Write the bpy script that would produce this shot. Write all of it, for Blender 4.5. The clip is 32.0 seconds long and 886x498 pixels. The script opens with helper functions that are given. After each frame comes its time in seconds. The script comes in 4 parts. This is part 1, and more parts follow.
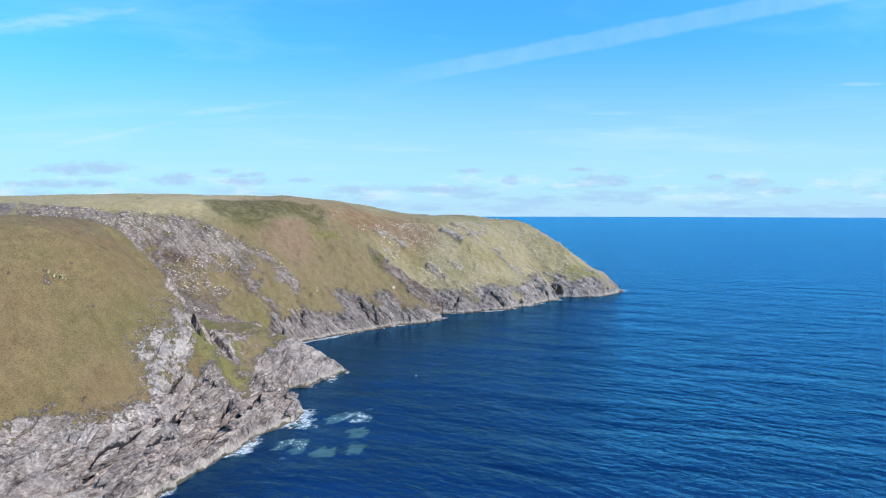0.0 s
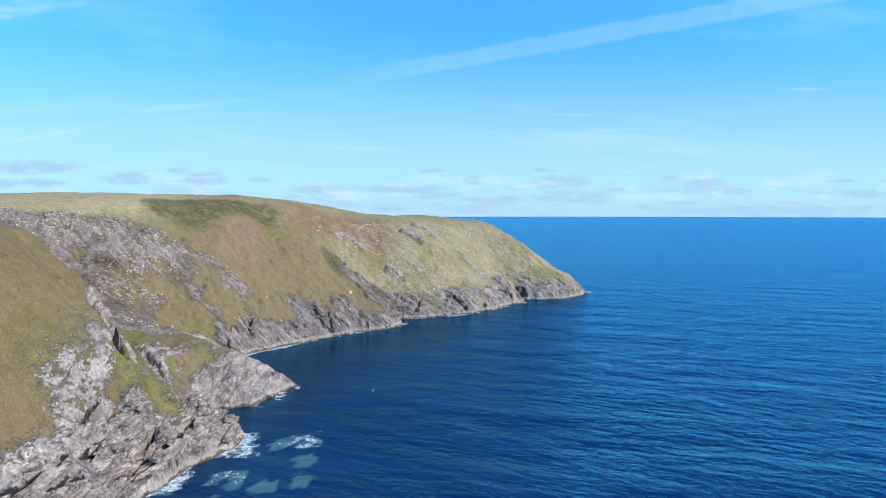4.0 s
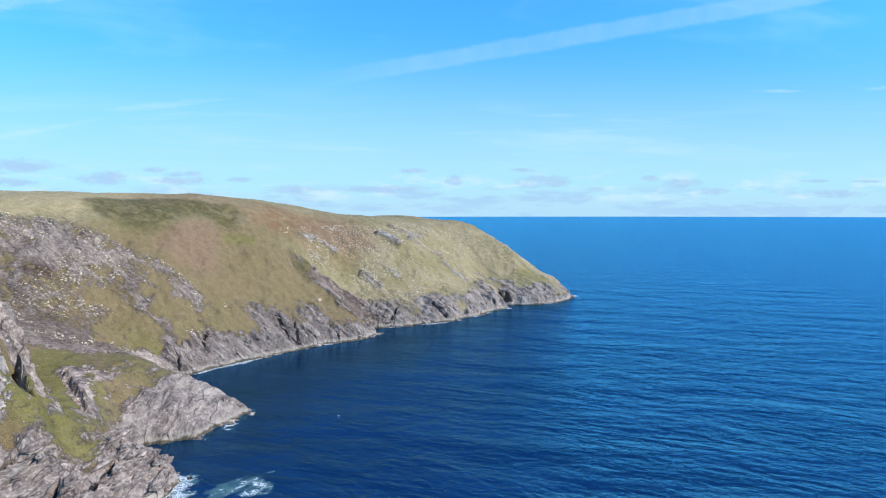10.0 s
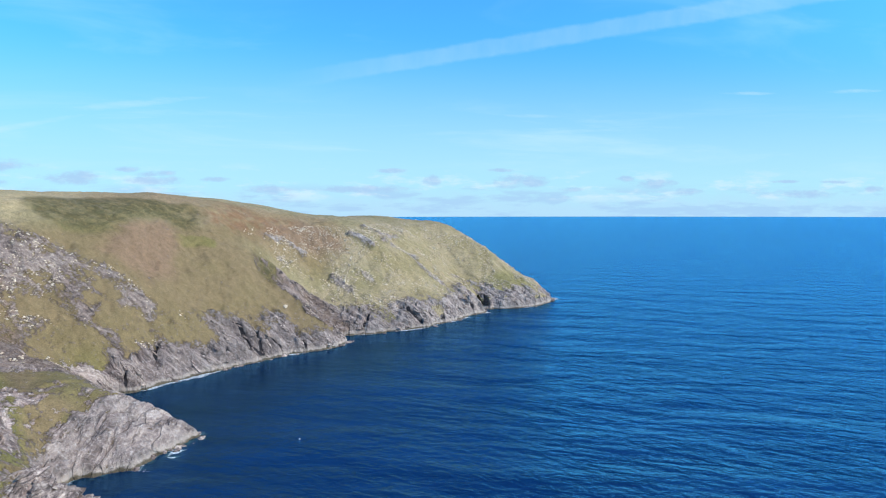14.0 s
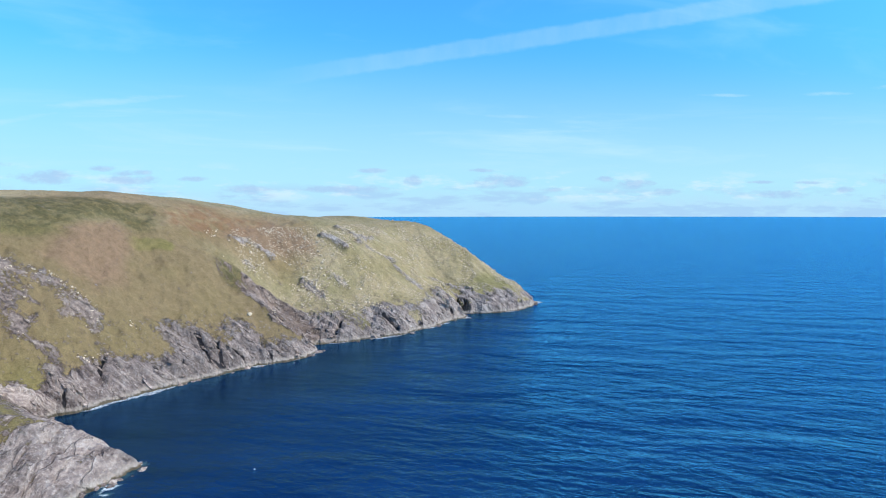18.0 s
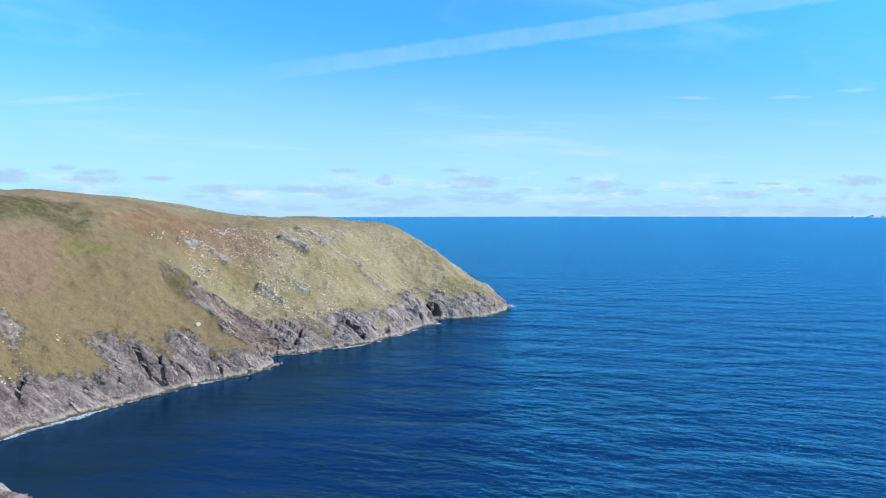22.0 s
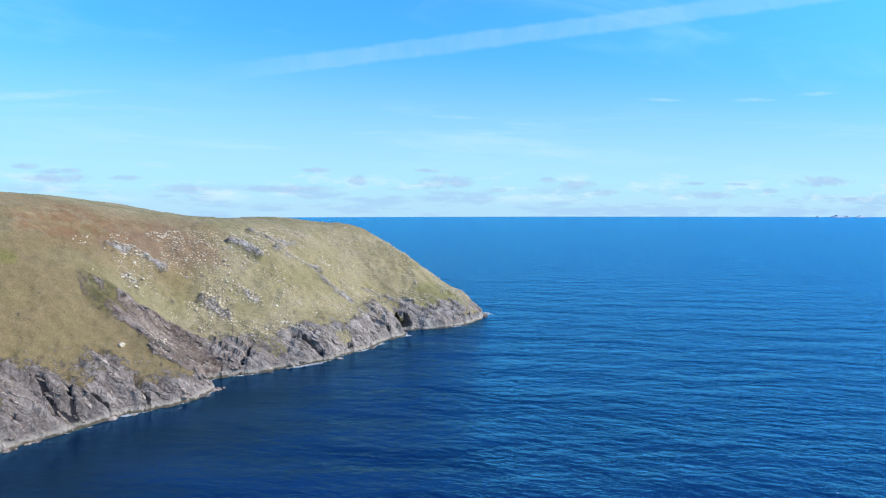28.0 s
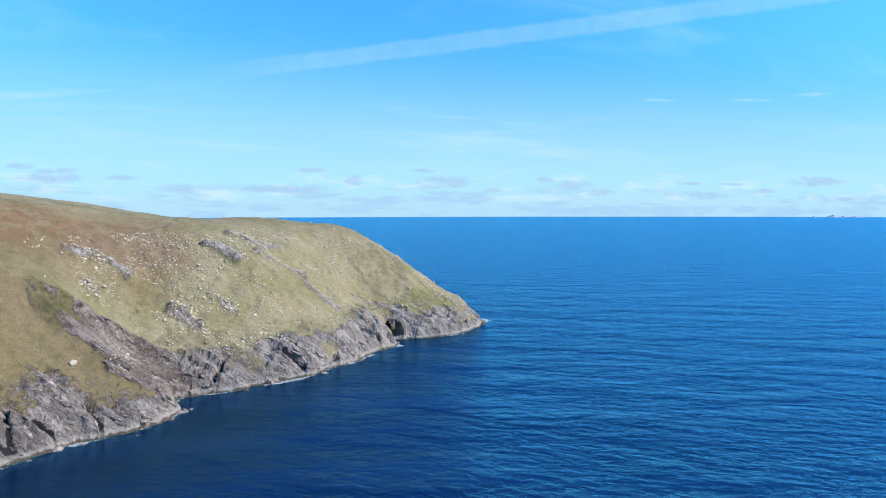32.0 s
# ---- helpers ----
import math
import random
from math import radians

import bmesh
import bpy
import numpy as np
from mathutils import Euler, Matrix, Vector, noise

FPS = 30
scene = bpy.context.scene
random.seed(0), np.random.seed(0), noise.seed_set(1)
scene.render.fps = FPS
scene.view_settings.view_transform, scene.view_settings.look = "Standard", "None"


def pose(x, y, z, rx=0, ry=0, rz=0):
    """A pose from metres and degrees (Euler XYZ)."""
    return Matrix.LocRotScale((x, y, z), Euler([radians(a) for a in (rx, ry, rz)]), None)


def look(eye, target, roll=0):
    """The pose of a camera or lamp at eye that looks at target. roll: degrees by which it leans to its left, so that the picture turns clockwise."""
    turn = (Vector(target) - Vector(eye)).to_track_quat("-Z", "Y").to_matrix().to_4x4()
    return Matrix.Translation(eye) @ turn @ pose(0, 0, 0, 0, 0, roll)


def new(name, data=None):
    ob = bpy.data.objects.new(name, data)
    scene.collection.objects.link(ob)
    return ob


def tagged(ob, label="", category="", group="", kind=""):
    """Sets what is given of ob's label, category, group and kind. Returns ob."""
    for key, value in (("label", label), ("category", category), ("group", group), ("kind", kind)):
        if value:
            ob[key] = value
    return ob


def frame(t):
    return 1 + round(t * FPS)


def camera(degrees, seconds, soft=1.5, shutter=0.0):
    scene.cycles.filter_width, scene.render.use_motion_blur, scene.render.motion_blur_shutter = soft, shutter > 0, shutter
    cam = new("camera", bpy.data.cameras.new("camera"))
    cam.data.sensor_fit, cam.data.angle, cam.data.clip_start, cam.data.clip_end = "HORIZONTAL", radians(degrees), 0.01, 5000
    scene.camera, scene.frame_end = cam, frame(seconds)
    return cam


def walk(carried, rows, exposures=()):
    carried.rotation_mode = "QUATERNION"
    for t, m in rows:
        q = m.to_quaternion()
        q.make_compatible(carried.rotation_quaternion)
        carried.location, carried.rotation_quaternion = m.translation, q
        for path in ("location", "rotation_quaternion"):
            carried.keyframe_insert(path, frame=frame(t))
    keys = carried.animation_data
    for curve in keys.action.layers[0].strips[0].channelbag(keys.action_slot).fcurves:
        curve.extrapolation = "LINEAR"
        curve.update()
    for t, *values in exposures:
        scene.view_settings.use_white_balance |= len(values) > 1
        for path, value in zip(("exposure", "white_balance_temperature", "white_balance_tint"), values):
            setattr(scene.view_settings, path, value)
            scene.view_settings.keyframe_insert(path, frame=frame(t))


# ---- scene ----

# ======================= camera =======================
cam = camera(73.5, 32.0, 1.15)
PITCH = 86.31        # 90 is level
# seconds, x, y, height over the sea, heading, lean
FLIGHT = [
    (0.0, -0.01, 0.20, 50.00, 0.00, 0.05),
    (0.5, 0.08, 1.90, 50.00, -0.17, 0.05),
    (1.0, 0.19, 3.60, 50.00, -0.52, 0.06),
    (1.5, 0.31, 5.29, 50.00, -0.92, 0.06),
    (2.0, 0.44, 6.97, 50.00, -1.22, 0.07),
    (2.5, 0.58, 8.65, 50.00, -1.53, 0.07),
    (3.0, 0.73, 10.33, 50.00, -2.05, 0.08),
    (3.5, 0.89, 12.00, 50.00, -2.90, 0.08),
    (5.5, 1.63, 18.65, 50.00, -4.77, 0.10),
    (6.0, 1.84, 20.30, 50.00, -4.96, 0.10),
    (6.5, 2.06, 21.96, 50.00, -5.10, 0.10),
    (7.0, 2.29, 23.62, 50.00, -5.19, 0.11),
    (7.5, 2.53, 25.27, 50.00, -5.26, 0.11),
    (8.0, 2.78, 26.93, 50.00, -5.33, 0.11),
    (8.5, 3.04, 28.58, 50.00, -5.35, 0.12),
    (9.0, 3.31, 30.24, 50.00, -5.36, 0.12),
    (9.5, 3.59, 31.90, 50.00, -5.40, 0.12),
    (10.0, 3.88, 33.56, 50.00, -5.41, 0.13),
    (10.5, 4.18, 35.22, 50.00, -5.41, 0.13),
    (11.0, 4.48, 36.89, 50.00, -5.52, 0.14),
    (11.5, 4.80, 38.56, 50.00, -5.91, 0.14),
    (12.0, 5.13, 40.23, 50.00, -6.44, 0.14),
    (12.5, 5.47, 41.91, 50.00, -6.87, 0.15),
    (13.0, 5.81, 43.59, 50.00, -7.13, 0.15),
    (13.5, 6.17, 45.28, 50.00, -7.32, 0.15),
    (14.0, 6.53, 46.97, 50.00, -7.50, 0.15),
    (14.5, 6.91, 48.67, 50.00, -7.68, 0.15),
    (16.5, 8.49, 55.55, 50.00, -8.44, 0.15),
    (17.0, 8.91, 57.29, 50.00, -8.82, 0.15),
    (17.5, 9.34, 59.04, 50.00, -9.11, 0.15),
    (18.0, 9.78, 60.80, 50.00, -9.34, 0.15),
    (18.5, 10.23, 62.57, 50.00, -9.53, 0.15),
    (19.0, 10.68, 64.35, 50.00, -9.68, 0.15),
    (19.5, 11.14, 66.14, 50.00, -9.81, 0.15),
    (20.0, 11.61, 67.95, 50.00, -10.04, 0.15),
    (20.5, 12.10, 69.76, 50.00, -10.45, 0.15),
    (21.0, 12.58, 71.59, 50.00, -10.95, 0.15),
    (21.5, 13.08, 73.43, 50.00, -11.49, 0.15),
    (22.0, 13.59, 75.29, 50.00, -12.06, 0.15),
    (22.5, 14.10, 77.15, 50.00, -12.61, 0.15),
    (23.0, 14.62, 79.04, 50.00, -13.03, 0.15),
    (23.5, 15.16, 80.94, 50.00, -13.37, 0.15),
    (24.0, 15.69, 82.85, 50.00, -13.68, 0.15),
    (24.5, 16.24, 84.78, 50.00, -13.93, 0.15),
    (25.0, 16.80, 86.73, 50.00, -14.08, 0.15),
    (25.5, 17.36, 88.69, 50.00, -14.21, 0.15),
    (27.5, 19.70, 96.72, 50.00, -14.49, 0.15),
    (28.0, 20.30, 98.78, 50.00, -14.58, 0.15),
    (28.5, 20.91, 100.85, 50.00, -14.67, 0.15),
    (29.0, 21.53, 102.95, 50.00, -14.72, 0.15),
    (29.5, 22.15, 105.06, 50.00, -14.72, 0.15),
    (30.0, 22.79, 107.20, 50.00, -14.76, 0.15),
    (30.5, 23.43, 109.36, 50.00, -14.85, 0.15),
    (31.0, 24.08, 111.54, 50.00, -14.91, 0.15),
    (31.5, 24.73, 113.74, 50.00, -14.92, 0.15),
    (32.0, 25.40, 115.97, 50.00, -14.92, 0.15),
]
walk(cam, [(t, pose(x, y, z, PITCH, 0, h) @ pose(0, 0, 0, 0, 0, -lean)) for t, x, y, z, h, lean in FLIGHT])

# ======================= light and sky =======================
SUN_AT = Vector((0.80, -0.36, 0.62)).normalized()      # the way to the sun: off to the right, a little behind
sun = new("sun", bpy.data.lights.new("sun", "SUN"))
sun.data.energy, sun.data.angle, sun.data.color = 5.0, radians(0.5), (1.0, 0.93, 0.83)
sun.matrix_world = look((0, 0, 400), Vector((0, 0, 400)) - SUN_AT)
scene.view_settings.exposure = 0.0


class Nodes:
    """Short hand for building a node tree."""

    def __init__(self, tree):
        self.tree = tree
        tree.nodes.clear()

    def add(self, kind, ins=None, **props):
        n = self.tree.nodes.new(kind)
        for k, v in props.items():
            setattr(n, k, v)
        for k, v in (ins or {}).items():
            if isinstance(v, bpy.types.NodeSocket):
                self.tree.links.new(v, n.inputs[k])
            else:
                n.inputs[k].default_value = v
        return n

    def math(self, op, a, b=0.0, c=0.0, clamp=False):
        return self.add("ShaderNodeMath", {0: a, 1: b, 2: c}, operation=op, use_clamp=clamp).outputs[0]

    def noise(self, vec, scale, detail=4.0, rough=0.55, distort=0.0):
        return self.add("ShaderNodeTexNoise", {"Vector": vec, "Scale": scale, "Detail": detail, "Roughness": rough,
                                               "Distortion": distort}).outputs["Fac"]

    def mapping(self, vec, scale=(1, 1, 1), rot=(0, 0, 0), loc=(0, 0, 0)):
        return self.add("ShaderNodeMapping", {"Vector": vec, "Scale": scale, "Rotation": rot, "Location": loc}).outputs[0]

    def ramp(self, fac, stops):
        n = self.add("ShaderNodeValToRGB", {"Fac": fac})
        e = n.color_ramp.elements
        while len(e) < len(stops):
            e.new(0.5)
        for s, (p, c) in zip(e, stops):
            s.position = p
            s.color = (*c, 1) if len(c) == 3 else c
        return n.outputs["Color"]

    def step(self, v, lo, hi):
        return self.add("ShaderNodeMapRange", {0: v, 1: lo, 2: hi, 3: 0.0, 4: 1.0}, interpolation_type="SMOOTHSTEP").outputs[0]

    def mix(self, fac, a, b, blend="MIX"):
        n = self.add("ShaderNodeMix", data_type="RGBA", blend_type=blend)
        for key, v in (("Factor", fac), ("A", a), ("B", b)):
            sock = [s for s in n.inputs if s.name == key and (s.type == "RGBA" or key == "Factor")][0]
            if isinstance(v, bpy.types.NodeSocket):
                self.tree.links.new(v, sock)
            else:
                sock.default_value = v if key == "Factor" else (*v, 1)
        return [s for s in n.outputs if s.type == "RGBA"][0]


# low clouds ahead: how far to the right, how high, half width, half height
CLOUDS = [(-0.370, 0.078, 0.024, 0.0052), (-0.330, 0.0713, 0.029, 0.0061), (-0.239, 0.0621, 0.030, 0.0044), (0.045, 0.0777, 0.026, 0.0047), (0.231, 0.0797, 0.022, 0.0038), (0.263, 0.0606, 0.055, 0.0126),
          (0.111, 0.0613, 0.017, 0.0095), (-0.158, 0.0453, 0.044, 0.0081), (0.0, 0.0466, 0.085, 0.0070), (0.355, 0.0466, 0.031, 0.005), (0.455, 0.0675, 0.019, 0.007), (0.509, 0.059, 0.044, 0.0091)]
CLOUDS += [(0.570, 0.0452, 0.034, 0.0072), (0.765, 0.0649, 0.030, 0.0032), (0.867, 0.0651, 0.031, 0.0032), (0.948, 0.052, 0.026, 0.0065), (0.813, 0.0421, 0.055, 0.0085), (-0.600, 0.0839, 0.095, 0.0131),
           (-0.640, 0.0585, 0.100, 0.0085), (-0.449, 0.0642, 0.050, 0.0113), (-0.326, 0.0600, 0.043, 0.0080), (1.072, 0.0736, 0.082, 0.0106), (1.156, 0.0381, 0.038, 0.0048)]
# thin white streaks high up: how far to the right, how high, half length, half width, slope, strength
STREAKS = [(0.69, 0.222, 0.055, 0.0035, 0.03, 0.45), (0.90, 0.232, 0.060, 0.0040, 0.05, 0.5), (1.05, 0.252, 0.060, 0.0050, 0.10, 0.4), (0.29, 0.1725, 0.060, 0.0035, 0.0, 0.25), (-0.36, 0.180, 0.11, 0.0065, 0.11, 0.35),
           (-0.56, 0.137, 0.12, 0.0060, 0.20, 0.35), (-0.66, 0.325, 0.16, 0.0150, 0.13, 0.5)]


def sky_world():
    w = bpy.data.worlds.new("sky")
    scene.world = w
    w.use_nodes = True
    N = Nodes(w.node_tree)
    way = N.add("ShaderNodeTexCoord").outputs["Generated"]
    sep = N.add("ShaderNodeSeparateXYZ", {0: way})
    # the sea's rim lies a little below eye level: let the sky begin there
    lift = N.math("MAXIMUM", N.math("ADD", sep.outputs[2], 0.0125), 0.003)
    up = N.add("ShaderNodeCombineXYZ", {0: sep.outputs[0], 1: sep.outputs[1], 2: lift}).outputs[0]
    sky = N.add("ShaderNodeTexSky", {"Vector": up}, sky_type="NISHITA", sun_disc=False,
                sun_elevation=math.asin(SUN_AT.z), sun_rotation=math.atan2(SUN_AT.x, SUN_AT.y),
                air_density=1.0, dust_density=0.3, ozone_density=3.0, altitude=50.0).outputs[0]
    # how far round to the right and how high, on a flat picture of the sky ahead
    ahead = N.math("MAXIMUM", sep.outputs[1], 0.05)
    u = N.math("DIVIDE", sep.outputs[0], ahead)
    v = N.math("DIVIDE", N.math("ADD", sep.outputs[2], 0.0105), ahead)
    flat = N.add("ShaderNodeCombineXYZ", {0: u, 1: v, 2: 0.0}).outputs[0]
    # clean sea air: deep blue aloft, cyan lower down
    deep = N.step(N.add("ShaderNodeSeparateXYZ", {0: up}).outputs[2], 0.0, 0.34)
    sky = N.mix(1.0, sky, N.mix(deep, (0.74, 1.04, 1.14), (0.64, 2.05, 2.95)), "MULTIPLY")
    # thin high veil
    veil = N.noise(N.mapping(flat, (1.3, 6.0, 1), (0, 0, 0.16), (3.0, 1.0, 0)), 1.6, 6, 0.58, 0.6)
    veil = N.math("MULTIPLY", N.step(veil, 0.46, 0.82), 0.30)
    low = N.math("MULTIPLY", N.math("SUBTRACT", 1.0, N.step(v, 0.02, 0.31)), 0.85)
    pale = N.math("MAXIMUM", veil, low)
    sky = N.mix(pale, sky, (4.8, 8.75, 10.8))
    wisp = N.noise(N.mapping(flat, (1.6, 15.0, 1), (0, 0, 0.13), (0.7, 0.3, 0)), 1.4, 7, 0.62, 0.5)
    wisp = N.math("MULTIPLY", N.step(wisp, 0.47, 0.74), N.math("MULTIPLY", N.step(v, 0.05, 0.12), N.math("SUBTRACT", 1.0, N.step(v, 0.12, 0.24))))
    sky = N.mix(N.math("MULTIPLY", wisp, 0.45), sky, (6.3, 9.1, 10.4))
    # broad old vapour trail, ragged at its edges, fading out towards its left end
    line = N.math("SUBTRACT", v, N.math("ADD", N.math("MULTIPLY_ADD", u, 0.187, 0.2445), N.math("MULTIPLY", N.math("MULTIPLY", u, u), 0.010)))
    wob = N.math("MULTIPLY", N.math("SUBTRACT", N.noise(N.mapping(flat, (5, 9, 1)), 5.0, 6, 0.62), 0.5), 0.012)
    line = N.math("ADD", line, wob)
    half = N.math("MULTIPLY_ADD", u, 0.005, 0.0150)
    edge = N.math("DIVIDE", N.math("ABSOLUTE", line), half)
    trail = N.math("SUBTRACT", 1.0, N.step(edge, 0.62, 1.12))
    trail = N.math("MULTIPLY", trail, N.step(u, -0.17, 0.10))
    trail = N.math("MULTIPLY", trail, N.math("MULTIPLY_ADD", N.noise(N.mapping(flat, (9, 4, 1)), 3.0, 6, 0.6), 0.22, 0.07))
    sky = N.mix(trail, sky, (6.4, 8.9, 10.5))
    for su, sv, a, b, slope, k in STREAKS:
        du = N.math("MULTIPLY", N.math("SUBTRACT", u, su), 1.0 / a)
        dv = N.math("MULTIPLY", N.math("SUBTRACT", N.math("SUBTRACT", v, sv), N.math("MULTIPLY", N.math("SUBTRACT", u, su), slope)), 1.0 / b)
        r2 = N.math("ADD", N.math("MULTIPLY", du, du), N.math("MULTIPLY", dv, dv))
        r2 = N.math("ADD", N.math("SUBTRACT", 1.0, r2), N.math("MULTIPLY", N.math("SUBTRACT", N.noise(N.mapping(flat, (14, 60, 1)), 1.5, 5, 0.65), 0.5), 3.0))
        sky = N.mix(N.math("MULTIPLY", N.step(r2, -0.2, 1.6), 0.7 * k), sky, (7.2, 9.3, 10.4))
    # haze bank and small lavender heaps low over the horizon
    rag = N.noise(N.mapping(flat, (11.0, 22.0, 1)), 2.6, 8, 0.66)
    haze = N.math("MULTIPLY", N.math("SUBTRACT", 1.0, N.step(N.math("ADD", v, N.math("MULTIPLY", rag, 0.05)), 0.03, 0.085)), 0.75)
    sky = N.mix(haze, sky, (4.9, 7.5, 9.9))
    bank = N.math("MULTIPLY", N.step(N.noise(N.mapping(flat, (3.2, 17.0, 1), (0, 0, 0), (1.7, 0.4, 0)), 2.6, 6, 0.6), 0.47, 0.60), N.math("SUBTRACT", 1.0, N.step(v, 0.035, 0.062)))
    sky = N.mix(N.math("MULTIPLY", bank, 0.72), sky, (4.1, 6.5, 9.4))
    white = N.noise(N.mapping(flat, (4.0, 15.0, 1), (0, 0, 0), (5.3, 2.2, 0)), 2.4, 7, 0.64)
    white = N.math("MULTIPLY", N.step(white, 0.50, 0.66), N.math("MULTIPLY", N.step(v, 0.02, 0.04), N.math("SUBTRACT", 1.0, N.step(v, 0.05, 0.10))))
    sky = N.mix(N.math("MULTIPLY", white, 0.55), sky, (7.6, 9.2, 10.2))
    puff = -1.5
    for pu, pv, a, b in CLOUDS:
        du = N.math("MULTIPLY", N.math("SUBTRACT", u, pu), 1.0 / a)
        dv = N.math("MULTIPLY", N.math("SUBTRACT", v, pv), 1.0 / b)
        r2 = N.math("ADD", N.math("MULTIPLY", du, du), N.math("MULTIPLY", dv, dv))
        puff = N.math("MAXIMUM", puff, N.math("SUBTRACT", 1.0, r2))
    puff = N.math("ADD", puff, N.math("MULTIPLY", N.math("SUBTRACT", rag, 0.5), 4.0))
    puff = N.math("MULTIPLY", N.step(puff, -0.2, 1.1), 0.72)
    # sunlit heads over the lavender bases
    heads = N.math("MULTIPLY", N.step(N.noise(N.mapping(flat, (12.0, 34.0, 1), (0, 0, 0), (2.0, 0.9, 0)), 2.6, 7, 0.66), 0.50, 0.62), N.step(puff, 0.1, 0.7))
    sky = N.mix(puff, sky, N.mix(N.math("MULTIPLY", heads, 0.45), (4.1, 6.1, 9.1), (5.8, 7.5, 9.7)))
    bg = N.add("ShaderNodeBackground", {"Color": sky, "Strength": 0.1})
    N.add("ShaderNodeOutputWorld", {"Surface": bg.outputs[0]})


sky_world()


# ======================= materials =======================
def material(name, build):
    m = bpy.data.materials.new(name)
    m.use_nodes = True
    N = Nodes(m.node_tree)
    shader = build(N)
    N.add("ShaderNodeOutputMaterial", {"Surface": shader})
    return m


def attr(N, name):
    return N.add("ShaderNodeAttribute", attribute_name=name).outputs["Fac"]


def rock_colour(N, P, beds=None, joint=None):
    """Grey slaty rock: drawn-out beds, pale lichen, rusty and dark stains. Returns colour and relief."""
    if beds is None:
        beds = N.mapping(P, (0.30, 0.30, 1.0), (0.45, 0.55, 0.6))
    a = N.noise(beds, 1.0, 6, 0.62, 0.15)
    a2 = N.noise(beds, 4.0, 5, 0.65, 0.1)
    b = N.noise(P, 0.07, 4, 0.6)
    c = N.noise(P, 1.5, 5, 0.68)
    fine = N.noise(beds, 13.0, 4, 0.65, 0.2)
    tone = N.math("ADD", N.math("MULTIPLY", a, 0.45), N.math("ADD", N.math("MULTIPLY", a2, 0.35), N.math("MULTIPLY", fine, 0.2)))
    if joint is not None:
        plain_tone = N.math("ADD", N.math("MULTIPLY", N.noise(P, 0.28, 6, 0.62), 0.5), N.math("MULTIPLY", c, 0.5))
        tone = N.math("ADD", tone, N.math("MULTIPLY", N.math("SUBTRACT", plain_tone, tone), N.math("MULTIPLY", joint, 0.6)))
    col = N.ramp(tone, [(0.385, (0.034, 0.027, 0.026)), (0.44, (0.148, 0.110, 0.096)), (0.51, (0.308, 0.233, 0.196)), (0.60, (0.600, 0.480, 0.390))])
    col = N.mix(N.math("MULTIPLY", N.step(b, 0.50, 0.70), 0.4), col, (0.25, 0.180, 0.130))
    col = N.mix(N.math("MULTIPLY", N.step(c, 0.54, 0.66), 0.45), col, (0.62, 0.54, 0.470))
    relief = N.math("ADD", N.math("MULTIPLY", tone, 1.1), N.math("MULTIPLY", c, 0.25))
    if joint is not None:
        # jointed blocks, each with a tone and a level of its own; open joints coloured near black
        wander = N.add("ShaderNodeTexNoise", {"Vector": P, "Scale": 0.30, "Detail": 4.0}).outputs["Color"]
        bent = N.add("ShaderNodeVectorMath", {0: beds, 1: N.add("ShaderNodeVectorMath", {0: wander, 1: (0.7, 0.35, 0.35)}, operation="MULTIPLY").outputs[0]}, operation="ADD").outputs[0]
        cell = N.add("ShaderNodeTexVoronoi", {"Vector": bent, "Scale": 0.95}).outputs["Color"]
        own = N.add("ShaderNodeSeparateXYZ", {0: cell}).outputs[0]
        k = N.math("MULTIPLY_ADD", own, 0.42, 0.79)
        grey = N.add("ShaderNodeCombineColor", {0: k, 1: k, 2: k}).outputs[0]
        col = N.mix(joint, col, N.mix(1.0, col, grey, "MULTIPLY"))
        relief = N.math("ADD", relief, N.math("MULTIPLY", N.math("MULTIPLY", own, joint), 0.25))
        gap = N.add("ShaderNodeTexVoronoi", {"Vector": bent, "Scale": 0.95}, feature="DISTANCE_TO_EDGE").outputs["Distance"]
        fade = N.math("MULTIPLY", N.step(N.noise(P, 0.16, 4, 0.6), 0.40, 0.56), joint)
        gap = N.math("MULTIPLY", N.math("SUBTRACT", 1.0, N.step(gap, 0.008, 0.040)), fade)
        col = N.mix(N.math("MULTIPLY", gap, 0.55), col, (0.035, 0.029, 0.030))
        relief = N.math("SUBTRACT", relief, N.math("MULTIPLY", gap, 0.5))
    return col, relief


